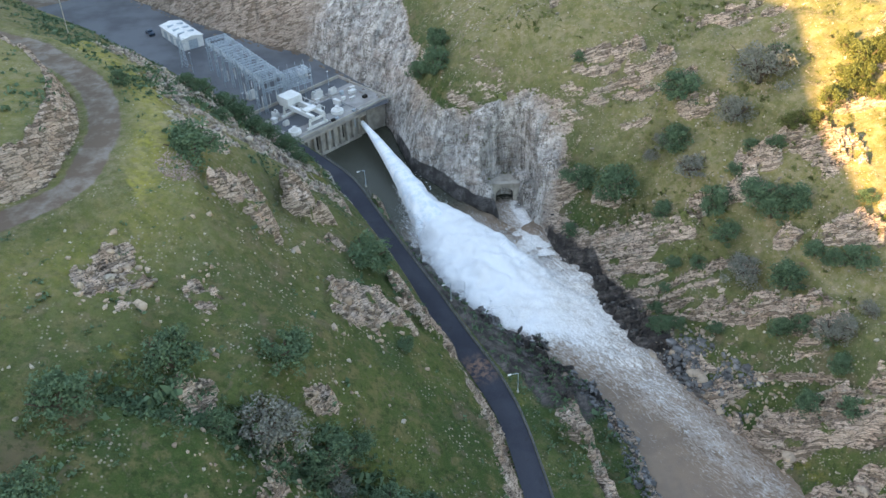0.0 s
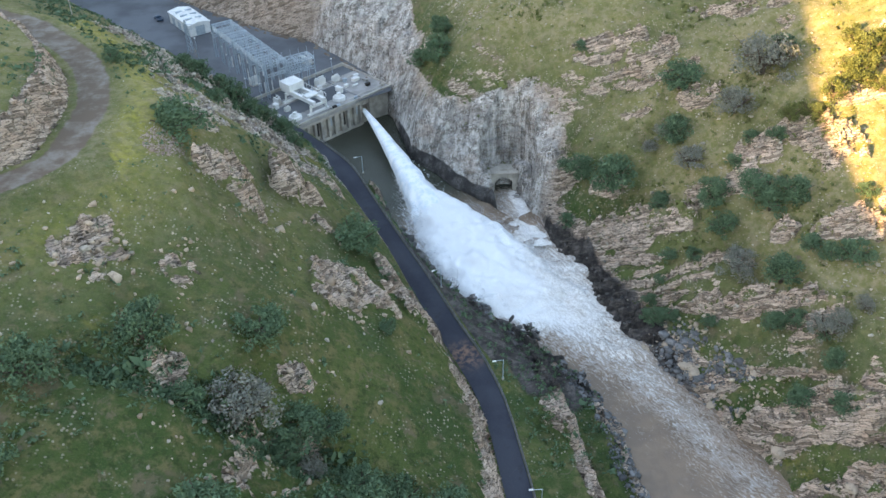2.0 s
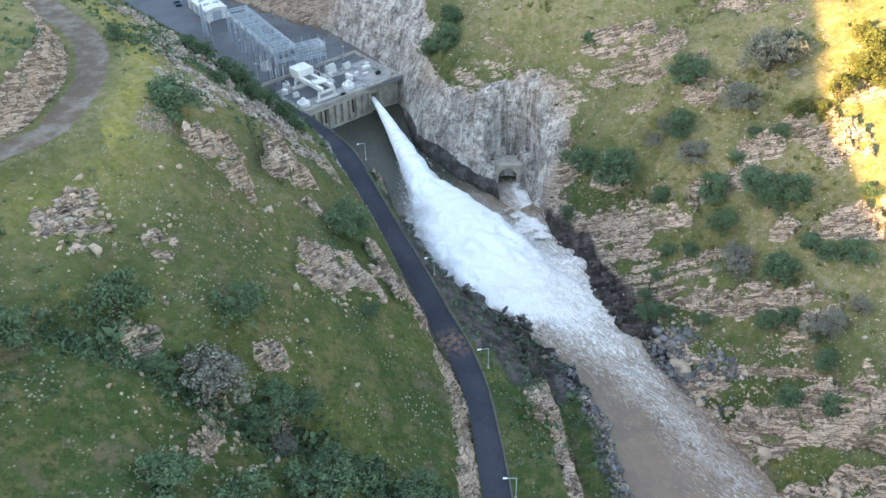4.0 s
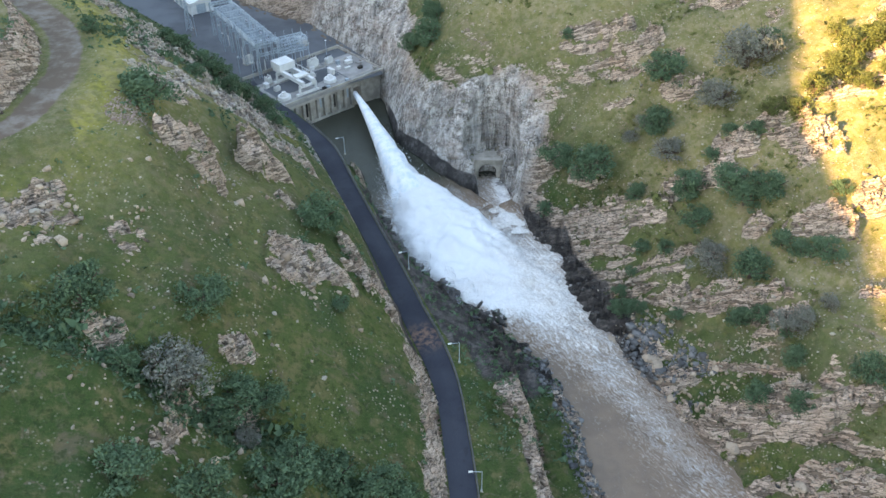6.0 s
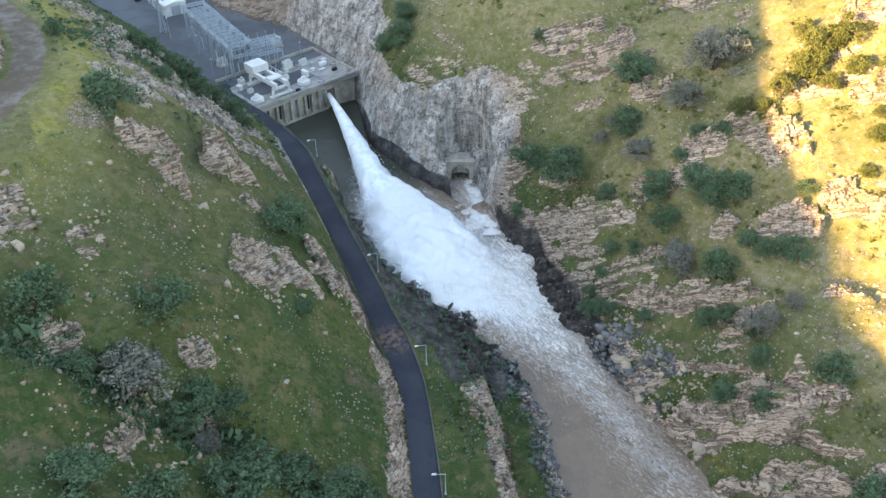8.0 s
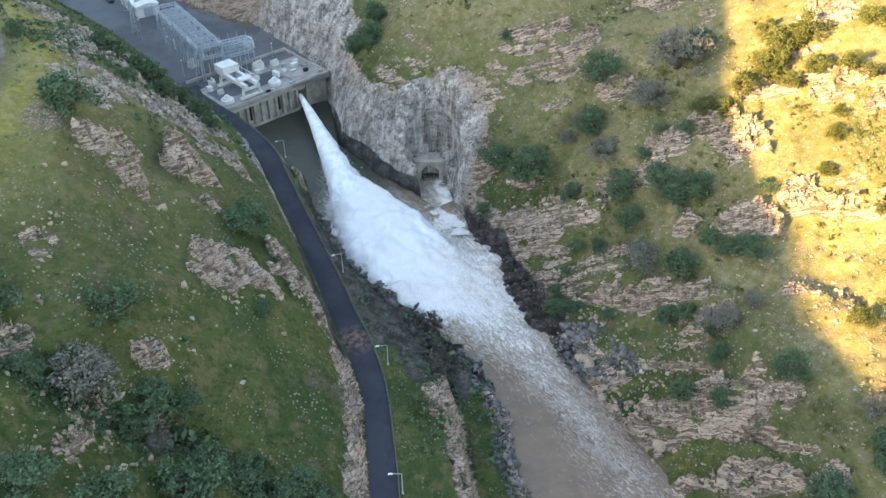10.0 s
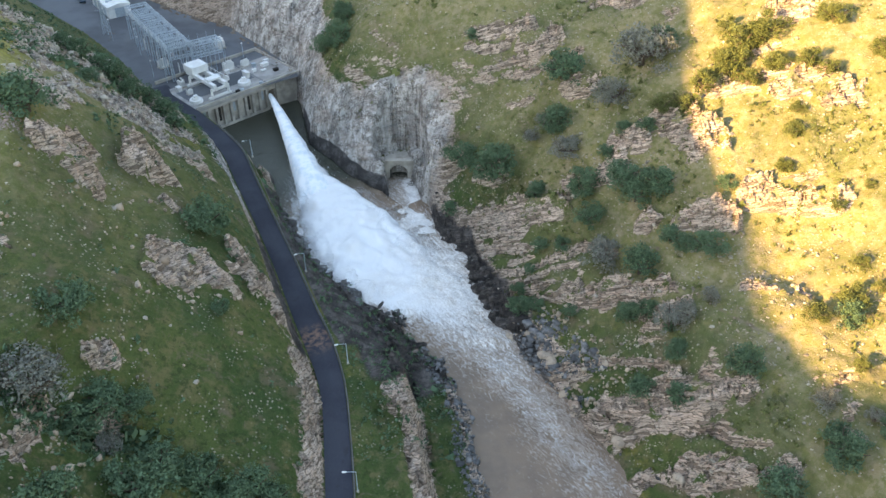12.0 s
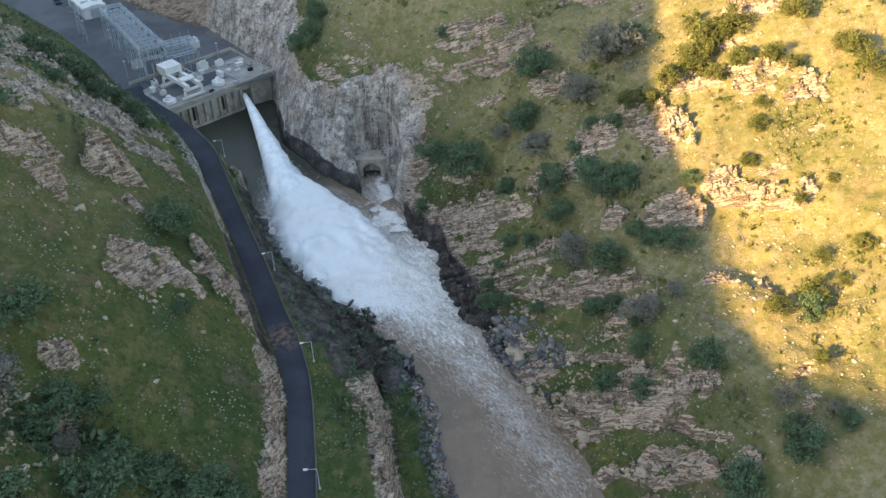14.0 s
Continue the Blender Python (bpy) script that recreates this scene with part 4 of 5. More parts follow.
def warehouse():
    m = PH @ Matrix.Translation((13.2, 79.0, 8.35)) @ Matrix.Rotation(radians(-8), 4, "Z")
    ob = empty("warehouse", m, "long white metal storage building with a shallow roof", "warehouse")
    block("wall", (0, 7.6, 0, 18.0, 0, 4.0), M_WHITE, ob)
    bm = bmesh.new()
    ends = []
    for v in (-0.25, 18.25):
        ends.append([bm.verts.new((u, v, z)) for u, z in ((-0.25, 4.0), (3.8, 4.75), (7.85, 4.0), (7.85, 3.85), (-0.25, 3.85))])
    bm.faces.new(ends[0][::-1])
    bm.faces.new(ends[1])
    for j in range(5):
        bm.faces.new((ends[0][j], ends[0][(j + 1) % 5], ends[1][(j + 1) % 5], ends[1][j]))
    roof = part("roof", bm, M_WHITE, ob)
    for v in (4.6, 9.0, 13.4):
        for u0 in (1.0, 4.4):
            bm = bmesh.new()
            box(bm, u0, u0 + 2.2, v - 0.3, v + 0.3, 4.2, 4.86)
            part("skylight", bm, M_STEEL, roof, "grey translucent roof panel")
    block("door", (2.2, 5.4, -0.06, 0.02, 0, 3.2), M_STEEL, ob, "grey roller door", 0.01)
    for v in (3, 8, 13):
        block("door", (-0.06, 0.02, v, v + 2.4, 0, 2.8), M_STEEL, ob, "grey roller door", 0.01)




warehouse()


def yard_lamp(u, v, h):
    ob = empty("yard_lamp", PH @ Matrix.Translation((u, v, 8.36)), "slim pale steel lamp post in the yard", "lamp post", "lamp posts in the yard")
    bm = bmesh.new()
    rod(bm, (0, 0, 0), (0, 0, h), 0.11, 8, 0.06)
    part("pole", bm, M_STEEL, ob)
    bm = bmesh.new()
    box(bm, -0.25, 0.25, -0.2, 0.2, h, h + 0.18)
    part("lamp_head", bm, M_WHITE, ob)


for u, v, h in ((5.1, 60.9, 7), (8.2, 50.4, 6), (5.7, 43.8, 6), (12.3, 62.5, 6), (0.8, 27, 5), (1.5, 20.5, 5), (22.5, 22.0, 4.5), (27.5, 20.0, 4.5), (16.5, 20.5, 4.5)):
    yard_lamp(u, v, h)


def lattice_tower(x, y, z, h, w):
    ob = empty("transmission_tower", pose(x, y, z), "slim galvanised lattice transmission tower", "tower", "lattice towers")
    for a, b in ((-1, -1), (1, -1), (1, 1), (-1, 1)):
        bm = bmesh.new()
        rod(bm, (a * w, b * w, -0.5), (a * w * 0.2, b * w * 0.2, h), 0.08, 4)
        part("leg", bm, M_STEEL, ob)
    for k in range(8):
        t0, t1 = k / 8, (k + 1) / 8
        r0, r1 = w * (1 - 0.8 * t0), w * (1 - 0.8 * t1)
        bm = bmesh.new()
        for a, b in (((-1, -1), (1, -1)), ((1, -1), (1, 1)), ((1, 1), (-1, 1)), ((-1, 1), (-1, -1))):
            rod(bm, (a[0] * r0, a[1] * r0, h * t0), (b[0] * r1, b[1] * r1, h * t1), 0.05, 3)
            rod(bm, (b[0] * r0, b[1] * r0, h * t0), (a[0] * r1, a[1] * r1, h * t1), 0.05, 3)
        part("bracing", bm, M_STEEL, ob)
    for k in (0.7, 0.85):
        bm = bmesh.new()
        rod(bm, (-2.2, 0, h * k), (2.2, 0, h * k), 0.07, 4)
        part("cross_arm", bm, M_STEEL, ob)


def ground_at(x, y):
    return float(land(*to_sn(np.array([x]), np.array([y])))[0][0])


lattice_tower(-42.0, 272.0, ground_at(-42.0, 272.0), 15, 1.5)
tx, ty, _ = PH @ Vector((6.5, 68, 0))
lattice_tower(tx, ty, 8.35, 11, 0.9)


def pickup(u, v, turn):
    m = PH @ Matrix.Translation((u, v, 8.38)) @ Matrix.Rotation(radians(turn), 4, "Z")
    ob = empty("pickup_truck", m, "dark blue pickup truck parked beside the storage building", "truck")
    block("body", (-0.95, 0.95, -2.6, 2.6, 0.45, 1.05), M_TRUCK, ob, bevel=0.08)
    cab = block("cab", (-0.85, 0.85, -0.6, 1.2, 1.05, 1.75), M_TRUCK, ob, bevel=0.12)
    block("windscreen", (-0.72, 0.72, 1.18, 1.23, 1.15, 1.62), M_DARK, cab, "dark glass windscreen", 0.01)
    for x in (-0.86, 0.86):
        for y in (-1.7, 1.6):
            bm = bmesh.new()
            rod(bm, (x - 0.12, y, 0.38), (x + 0.12, y, 0.38), 0.38, 14)
            part("wheel", bm, M_DARK, ob)


M_TRUCK = plain("dark_blue_car_paint", (0.03, 0.06, 0.10), 0.3, 0, 0.1, 1.0)
pickup(14.0, 102.0, -12)


def utility_pole(x, y, h):
    ob = empty("utility_pole", pose(x, y, ground_at(x, y) - 0.3, 2, 3, 0), "tall weathered grey utility pole on the hill", "utility pole")
    bm = bmesh.new()
    rod(bm, (0, 0, 0), (0, 0, h), 0.16, 10, 0.10)
    part("pole", bm, M_CONCRETE, ob)
    bm = bmesh.new()
    rod(bm, (-1.1, 0, h - 0.8), (1.1, 0, h - 0.8), 0.07, 4)
    part("cross_arm", bm, M_CONCRETE, ob)


# ---- tunnel portal ----
def portal():
    m = pose(17.1, 188.2, -3.6, 0, 0, 2)
    ob = empty("tunnel_portal", m, "concrete arched tunnel portal set into the rock cliff", "tunnel portal")
    # front wall with an arched opening through it
    bm = bmesh.new()
    arch = [(-2.3, -1.0), (-2.3, 2.2)] + [(-2.3 * math.cos(radians(a)), 2.2 + 2.1 * math.sin(radians(a))) for a in range(15, 180, 15)] + [(2.3, 2.2), (2.3, -1.0)]
    rim = [(-4.6, -1.0), (-4.6, 5.6)] + [(-4.6 + 9.2 * i / 12, 5.6) for i in range(1, 12)] + [(4.6, 5.6), (4.6, -1.0)]
    front = [[bm.verts.new((x, y, z)) for x, z in line] for y in (0, 5) for line in (arch, rim)]
    for i in range(len(arch) - 1):
        bm.faces.new((front[0][i], front[1][i], front[1][i + 1], front[0][i + 1]))
        bm.faces.new((front[0][i], front[0][i + 1], front[2][i + 1], front[2][i]))
        bm.faces.new((front[1][i + 1], front[1][i], front[3][i], front[3][i + 1]))
    wall = part("headwall", bm, M_CONCRETE, ob)
    block("cornice", (-3.4, 4.0, -0.7, 0.6, 5.6, 6.1), M_CONCRETE, wall)
    block("cornice", (-3.0, 3.4, -1.2, 0.2, 6.1, 6.35), M_CONCRETE, wall)
    for x in (-3.3, 2.6):
        block("pilaster", (x, x + 0.7, -0.35, 0.0, -1, 5.6), M_CONCRETE, wall)
    block("wing_wall", (-7.2, -4.6, 0.4, 4.0, -1, 4.6), M_CONCRETE, ob)
    block("wing_wall", (4.6, 5.8, -3.4, 3.0, -1.5, 3.4), M_CONCRETE, ob)
    # dark end plate and lining: the tunnel's shade put in as colour
    bm = bmesh.new()
    box(bm, -2.6, 2.6, 4.6, 5.0, -1, 4.6)
    for x0, x1, z0, z1 in ((-2.28, -2.1, -1, 2.4), (2.1, 2.28, -1, 2.4), (-2.1, 2.1, 4.0, 4.2)):
        box(bm, x0, x1, 0.3, 4.6, z0, z1)
    part("tunnel_shade", bm, M_DARK, ob, "dark panels painted as the unlit inside of the tunnel")
    return ob


portal()
utility_pole(-101.0, 222.0, 12)


def outflow():
    """Brown and white water tumbling from the tunnel to the river."""
    us, vs = np.linspace(-4, 27, 90), np.linspace(-1, 1, 24)
    U, V = np.meshgrid(us, vs, indexing="ij")
    U, V = U.ravel(), V.ravel()
    width = np.interp(U, (-4, 3, 12, 27), (2.2, 3.2, 4.8, 6.0))
    X = 17.1 + 0.08 * U + V * width + np.interp(U, (0, 27), (0, 2.5))
    Y = 189.5 - U
    Z = np.interp(U, (-4, 2, 12, 24), (-3.1, -3.1, -3.3, -3.5)) + fbm(X, Y, 2.4, 4, 141) * 0.9 * smooth(U, 1, 6) + 0.4 * smooth(U, 8, 18)
    foam = 0.62 + 0.85 * np.exp(-((V - 0.55) / 0.35) ** 2) * smooth(U, 0, 4) + fbm(X, Y, 3, 3, 142) * 0.6 + 0.4 * smooth(U, 12, 22)
    foam = foam * smooth(U, -3, 3)
    # water at the tunnel mouth is coloured dark for the shade inside
    ob = sheet("tunnel_outflow", us, vs, Z, M_WATER, (("foam", foam), ("still_and_shade", 1 - smooth(U, 0.5, 3)), ("fresh", (0.05 + 0.25 * np.exp(-((V - 0.5) / 0.4) ** 2)) * smooth(U, 1, 4))))
    ob.data.vertices.foreach_set("co", np.stack([X, Y, Z], -1).ravel().astype(np.float32))
    ob.data.flip_normals()
    ob.data.update()
    tagged(ob, "muddy white water pouring from the tunnel", "water", kind="structure")


outflow()


# ---- road furniture ----
def road_lamp(x, y, turn):
    z = float(road_level(to_sn(x, y)[0]))
    ob = empty("street_lamp", pose(x, y, z - 0.3, 0, 0, turn), "pale grey steel street lamp with a single arm over the road", "street lamp", "lamps along the road")
    bm = bmesh.new()
    rod(bm, (0, 0, 0), (0, 0, 4.9), 0.10, 8, 0.06)
    pole = part("pole", bm, M_STEEL, ob)
    bm = bmesh.new()
    rod(bm, (0, 0, 4.9), (-1.5, 0, 5.05), 0.05, 6)
    part("arm", bm, M_STEEL, pole)
    bm = bmesh.new()
    box(bm, -2.1, -1.4, -0.16, 0.16, 4.98, 5.14)
    part("lamp_head", bevelled(bm, 0.03), M_WHITE, pole)
    bm = bmesh.new()
    box(bm, -0.2, 0.2, -0.2, 0.2, 0, 0.35)
    part("base", bm, M_CONCRETE, ob)


for x, y, turn in ((1.3, 134.9, 28), (12.9, 108.4, 16), (17.5, 80.4, 6), (22.4, 50.0, 8), (-19.0, 180.5, 30)):
    road_lamp(x, y, turn)


def guard_rail():
    ob = empty("guard_rail", pose(0, 0, 0), "low grey steel guard rail along the road edge", "guard rail")
    post = bmesh.new()
    box(post, -0.06, 0.06, -0.06, 0.06, -0.3, 0.85)
    first = part("post", post, M_RAIL, ob)
    pts = []
    for s, b, h in zip(RS, R_HI, R_Z):
        if s < -44 or s > 120:
            continue
        x, y = to_xy(s, b + 0.25)
        pts.append(Vector((x, y, h)))
    for i, p in enumerate(pts[::2]):
        o = first if i == 0 else new("post", first.data)
        o.parent = ob
        o.location = p
    for z in (0.45, 0.8):
        bm = bmesh.new()
        for p, q in zip(pts, pts[1:]):
            rod(bm, p + Vector((0, 0, z)), q + Vector((0, 0, z)), 0.045, 4)
        part("rail", bm, M_RAIL, ob)
    kb = bmesh.new()
    rows = []
    for p, q in zip(pts, pts[1:]):
        d = (q - p).normalized().cross(Vector((0, 0, 1)))
        rows.append([kb.verts.new(p + d * a + Vector((0, 0, z))) for a, z in ((-0.12, -0.3), (-0.12, 0.14), (0.12, 0.14), (0.12, -0.5))])
    for p, q in zip(rows, rows[1:]):
        for j in range(3):
            kb.faces.new((p[j], q[j], q[j + 1], p[j + 1]))
    tagged(part("kerb", kb, M_KERB), "narrow concrete kerb under the guard rail", "kerb", kind="structure")


guard_rail()


# ---- trees and bushes ----
def leaf_material(name, dark, light):
    k = Nodes(name)
    c = k.mix(k.island(), dark, light)
    c = k.mix(k.ramp(k.random(), 0.0, 1.0, 0.0, 0.45), c, tuple((a + b) * 0.62 for a, b in zip(dark, light)))
    return k.done(c, 0.75, 0, None, spec=0.2)


M_LEAF = leaf_material("evergreen_oak_leaves", (0.040, 0.078, 0.044), (0.115, 0.185, 0.105))
M_LEAF_LIGHT = leaf_material("fresh_green_leaves", (0.050, 0.068, 0.020), (0.140, 0.155, 0.055))
M_LEAF_GREY = leaf_material("grey_twigs_and_buds", (0.10, 0.106, 0.088), (0.225, 0.232, 0.20))
M_BARK = plain("rough_bark", (0.11, 0.085, 0.065), 0.95, 0, 0.4, 2.0)


def leafy(rng, centres, radius, count, leaf, flat=0.8):
    """Many small leaf blades in clumps round the centres, as plain arrays."""
    pts, quads = [], []
    for c, r in zip(centres, radius):
        k = count
        d = rng.normal(size=(k, 3))
        d /= np.linalg.norm(d, axis=1)[:, None]
        p = c + d * (r * rng.uniform(0.55, 1.0, (k, 1))) * (1, 1, flat)
        a = rng.normal(size=(k, 3)) + d * 0.3
        a /= np.linalg.norm(a, axis=1)[:, None]
        b = np.cross(a, d + rng.normal(size=(k, 3)) * 0.7)
        b /= np.linalg.norm(b, axis=1)[:, None]
        w = leaf * rng.uniform(0.6, 1.3, (k, 1))
        base = sum(len(q) for q in pts)
        pts.append(np.stack([p - a * w, p - b * w * 0.55, p + a * w, p + b * w * 0.55], 1).reshape(-1, 3))
        quads.append(np.arange(base, base + 4 * k).reshape(-1, 4))
    return np.concatenate(pts), np.concatenate(quads)


def mesh_of(name, pts, faces, material):
    me = bpy.data.meshes.new(name)
    size = faces.shape[1]
    me.vertices.add(len(pts))
    me.vertices.foreach_set("co", np.ascontiguousarray(pts, dtype=np.float32).ravel())
    me.loops.add(faces.size)
    me.loops.foreach_set("vertex_index", faces.ravel().astype(np.int32))
    me.polygons.add(len(faces))
    me.polygons.foreach_set("loop_start", np.arange(0, faces.size, size, dtype=np.int32))
    me.update(calc_edges=True)
    me.materials.append(material)
    return me


def make_tree(name, seed, material, label, category, group, clumps=46, count=74, leaf=0.052, tall=1.0, bare=False):
    """A tree about one metre in crown radius, to be set out at many sizes."""
    rng = np.random.default_rng(seed)
    ob = tagged(new(name), label, category, group)
    bm = bmesh.new()
    rod(bm, (0, 0, -0.5), (0.05, 0.02, 0.45 * tall), 0.11, 7, 0.07)
    centres, radius = [], []
    limbs = 7 if bare else 5
    for i in range(limbs):
        w = 2 * math.pi * i / limbs + rng.uniform(-0.4, 0.4)
        reach = rng.uniform(0.45, 0.8)
        tip = Vector((math.cos(w) * reach, math.sin(w) * reach, (0.75 + rng.uniform(-0.1, 0.35)) * tall))
        elbow = Vector((tip.x * 0.45, tip.y * 0.45, 0.55 * tall))
        rod(bm, (0.04, 0.02, 0.35 * tall), elbow, 0.055, 5, 0.04)
        rod(bm, elbow, tip, 0.04, 5, 0.015)
        if bare:
            for j in range(9):
                q = elbow.lerp(tip, rng.uniform(0.2, 1))
                rod(bm, q, q + Vector(rng.normal(size=3) * 0.22) + Vector((0, 0, 0.12)), 0.012, 3, 0.004)
    part("trunk", bm, M_BARK, ob)
    for i in range(clumps):
        w, h = rng.uniform(0, 2 * math.pi), rng.uniform(0.12, 1.0)
        reach = math.sqrt(max(0.04, 1 - (h - 0.35) ** 2 / 0.55)) * rng.uniform(0.25, 0.88)
        centres.append(np.array((math.cos(w) * reach, math.sin(w) * reach * rng.uniform(0.8, 1.05), (h * 1.15 + 0.05) * tall)))
        radius.append(rng.uniform(0.16, 0.36))
    pts, quads = leafy(rng, centres, radius, count, leaf)
    crown = new("crown", mesh_of("crown", pts, quads, material))
    crown.parent = ob
    return ob


def set_out(kinds, places, seed, squash=(0.75, 1.0)):
    """Copies of the trees at x, y, crown radius."""
    rng = random.Random(seed)
    own = {}
    for i, (x, y, r) in enumerate(places):
        m = Matrix.Translation((x, y, ground_at(x, y) - 0.1 * r)) @ Matrix.Rotation(rng.uniform(0, 6.28), 4, "Z")
        r *= 1.25
        m = m @ Matrix.Diagonal((r * rng.uniform(0.9, 1.1), r * rng.uniform(0.9, 1.1), r * rng.uniform(*squash), 1))
        if i < len(kinds):
            own[i] = m
        else:
            copy_thing(kinds[i % len(kinds)], m)
    for i, m in own.items():
        kinds[i].matrix_basis = m


OAK = [make_tree("oak_tree", 10 + i, M_LEAF, "dense dark green evergreen oak on the grassy slope", "tree", "oaks on the near slope") for i in range(3)]
RIDGE = [make_tree("oak_shrub", 20 + i, M_LEAF, "dark green scrub oak on the rocky shoulder above the yard", "shrub", "scrub on the rocky shoulder") for i in range(2)]
FAR = [make_tree("oak_tree", 30 + i, M_LEAF, "rounded green oak bush among rock ledges", "tree", "oaks on the far slope") for i in range(3)]
LIT = [make_tree("oak_shrub", 40 + i, M_LEAF_LIGHT, "olive green oak shrub in the evening sun", "shrub", "shrubs on the sunny slope", 42, 66) for i in range(2)]
GREY = [make_tree("leafless_tree", 50 + i, M_LEAF_GREY, "pale grey leafless tree with fine twigs", "tree", "leafless trees", 46, 64, 0.046, 1.0, True) for i in range(2)]
OAK_AT = ((-42.9, 129.3, 5.1), (-37.4, 82.4, 4.0), (-23.7, 89.2, 3.9), (-31.0, 76.2, 2.5), (-25.7, 61.3, 3.6), (-9.7, 68.4, 4.5), (-3.9, 74.3, 3.7), (3.1, 73.5, 3.9),
          (-17.8, 78.3, 3.8), (-19.3, 74.8, 2.5), (-14.2, 125.1, 4.6), (-6.8, 104.4, 1.5), (-48.0, 72.0, 3.9), (-48.0, 59.2, 3.5), (-13.8, 81.1, 2.6), (6.3, 74.1, 2.6),
          (-17.2, 61.9, 3.9), (-8.8, 74.4, 3.0))
RIDGE_AT = ((-56.9, 177.1, 2.8), (-54.4, 177.9, 3.2), (-50.1, 177.3, 3.2), (-46.0, 175.3, 3.1), (-42.0, 171.9, 3.1), (-40.6, 176.8, 2.8), (-36.3, 174.4, 3.1), (-32.8, 168.7, 2.4),
            (-47.2, 163.5, 2.0), (-62.1, 152.7, 1.8))
FAR_AT = ((0.1, 224.4, 3.3), (0.0, 213.2, 4.4), (-4.5, 218.9, 3.3), (33.8, 172.4, 4.1), (41.4, 165.8, 4.7), (35.9, 196.1, 1.6), (78.3, 177.4, 3.1), (55.6, 169.6, 3.4),
          (68.5, 159.1, 1.8), (72.6, 155.9, 2.2), (65.1, 156.5, 2.0), (50.3, 157.2, 2.6), (60.5, 151.3, 3.8), (67.4, 148.2, 3.7), (69.6, 144.1, 3.4), (73.7, 144.1, 3.7),
          (60.6, 144.4, 3.1), (74.7, 132.3, 2.5), (80.8, 127.7, 3.2), (77.1, 129.1, 2.3), (68.8, 129.3, 3.7), (85.0, 137.9, 2.2))
SCRUB_AT = ((50.7, 145.0, 2.0), (65.7, 120.9, 2.4), (68.9, 119.8, 2.4), (72.4, 108.3, 2.2), (65.8, 104.0, 2.8), (71.7, 100.3, 2.6), (81.6, 100.5, 3.2), (47.7, 132.8, 2.2),
            (92.2, 83.7, 3.9), (83.3, 80.4, 3.7), (99.3, 106.6, 2.8), (99.4, 85.7, 2.1), (57.2, 178.9, 4.8), (30.8, 164.1, 2.0), (45.4, 133.1, 2.4), (55.7, 127.6, 1.8),
            (1.9, 221.8, 2.4), (46.0, 137.5, 1.7), (48.6, 141.4, 1.5), (49.9, 132.0, 1.5), (55.0, 142.3, 1.9), (66.9, 121.3, 1.9), (72.5, 109.2, 1.6), (72.0, 113.2, 1.4), (50.9, 158.3, 1.4))
LIT_AT = ((92.4, 166.2, 3.6), (95.0, 166.4, 3.2), (97.9, 166.7, 3.6), (90.2, 162.7, 3.5), (88.4, 160.6, 3.2), (96.6, 156.0, 2.8), (101.8, 154.3, 2.5), (108.0, 161.3, 2.6),
          (115.8, 150.6, 2.8), (92.0, 155.6, 2.1), (99.3, 147.3, 1.6), (98.4, 144.5, 1.6), (95.7, 138.4, 1.6), (110.0, 115.6, 1.9), (105.4, 152.0, 2.1), (83.5, 158.3, 3.1),
          (80.0, 157.6, 3.1), (75.4, 157.8, 2.5), (118.3, 145.8, 3.1), (103.8, 116.5, 1.7),
          (90.5, 171.7, 2.5), (95.2, 166.8, 2.4), (88.3, 164.7, 2.2), (96.1, 155.9, 2.0), (102.3, 155.9, 1.5), (114.7, 152.3, 2.5), (98.1, 143.5, 1.9), (95.8, 138.0, 1.7), (100.7, 109.3, 2.7), (94.2, 107.8, 2.2), (103.1, 128.0, 1.3), (109.0, 130.5, 1.2), (105.7, 110.4, 1.5), (98.2, 96.6, 1.5), (106.9, 163.8, 1.9))
GREY_AT = ((-24.2, 77.4, 4.7), (-15.8, 74.8, 1.9), (74.2, 174.5, 6.1), (66.7, 167.8, 4.0), (52.7, 171.4, 2.3), (49.7, 169.9, 1.8), (62.7, 135.9, 3.8), (71.9, 113.9, 3.1),
           (91.8, 91.8, 2.2), (57.2, 161.4, 3.3), (79.0, 116.2, 1.7), (97.9, 88.0, 1.7), (74.5, 114.3, 2.2))
set_out(OAK, OAK_AT, 1)
set_out(RIDGE, RIDGE_AT, 2)
set_out(FAR, FAR_AT + SCRUB_AT, 3)
set_out(LIT, LIT_AT, 5)
set_out(GREY, GREY_AT, 6)


# ---- loose stones ----
def stone_shapes(rng, kinds=6):
    bm = bmesh.new()
    bmesh.ops.create_icosphere(bm, subdivisions=1, radius=1.0)
    v = np.array([p.co for p in bm.verts])
    bm.verts.index_update()
    f = np.array([[p.index for p in q.verts] for q in bm.faces])
    bm.free()
    v = np.sign(v) * np.abs(v) ** 0.4
    return [v * rng.uniform(0.62, 1.15, (len(v), 1)) * rng.uniform(0.4, 1.1, 3) for _ in range(kinds)], f


def stone_material(name, a, b, c):
    k = Nodes(name)
    col = k.mix(k.island(), a, b)
    col = k.mix(k.ramp(k.noise(1.3, 4), 0.5, 0.7, 0, 0.6), col, c)
    return k.done(col, 0.92, 0, k.noise(4, 4), 0.06, 0.5, 0.15)


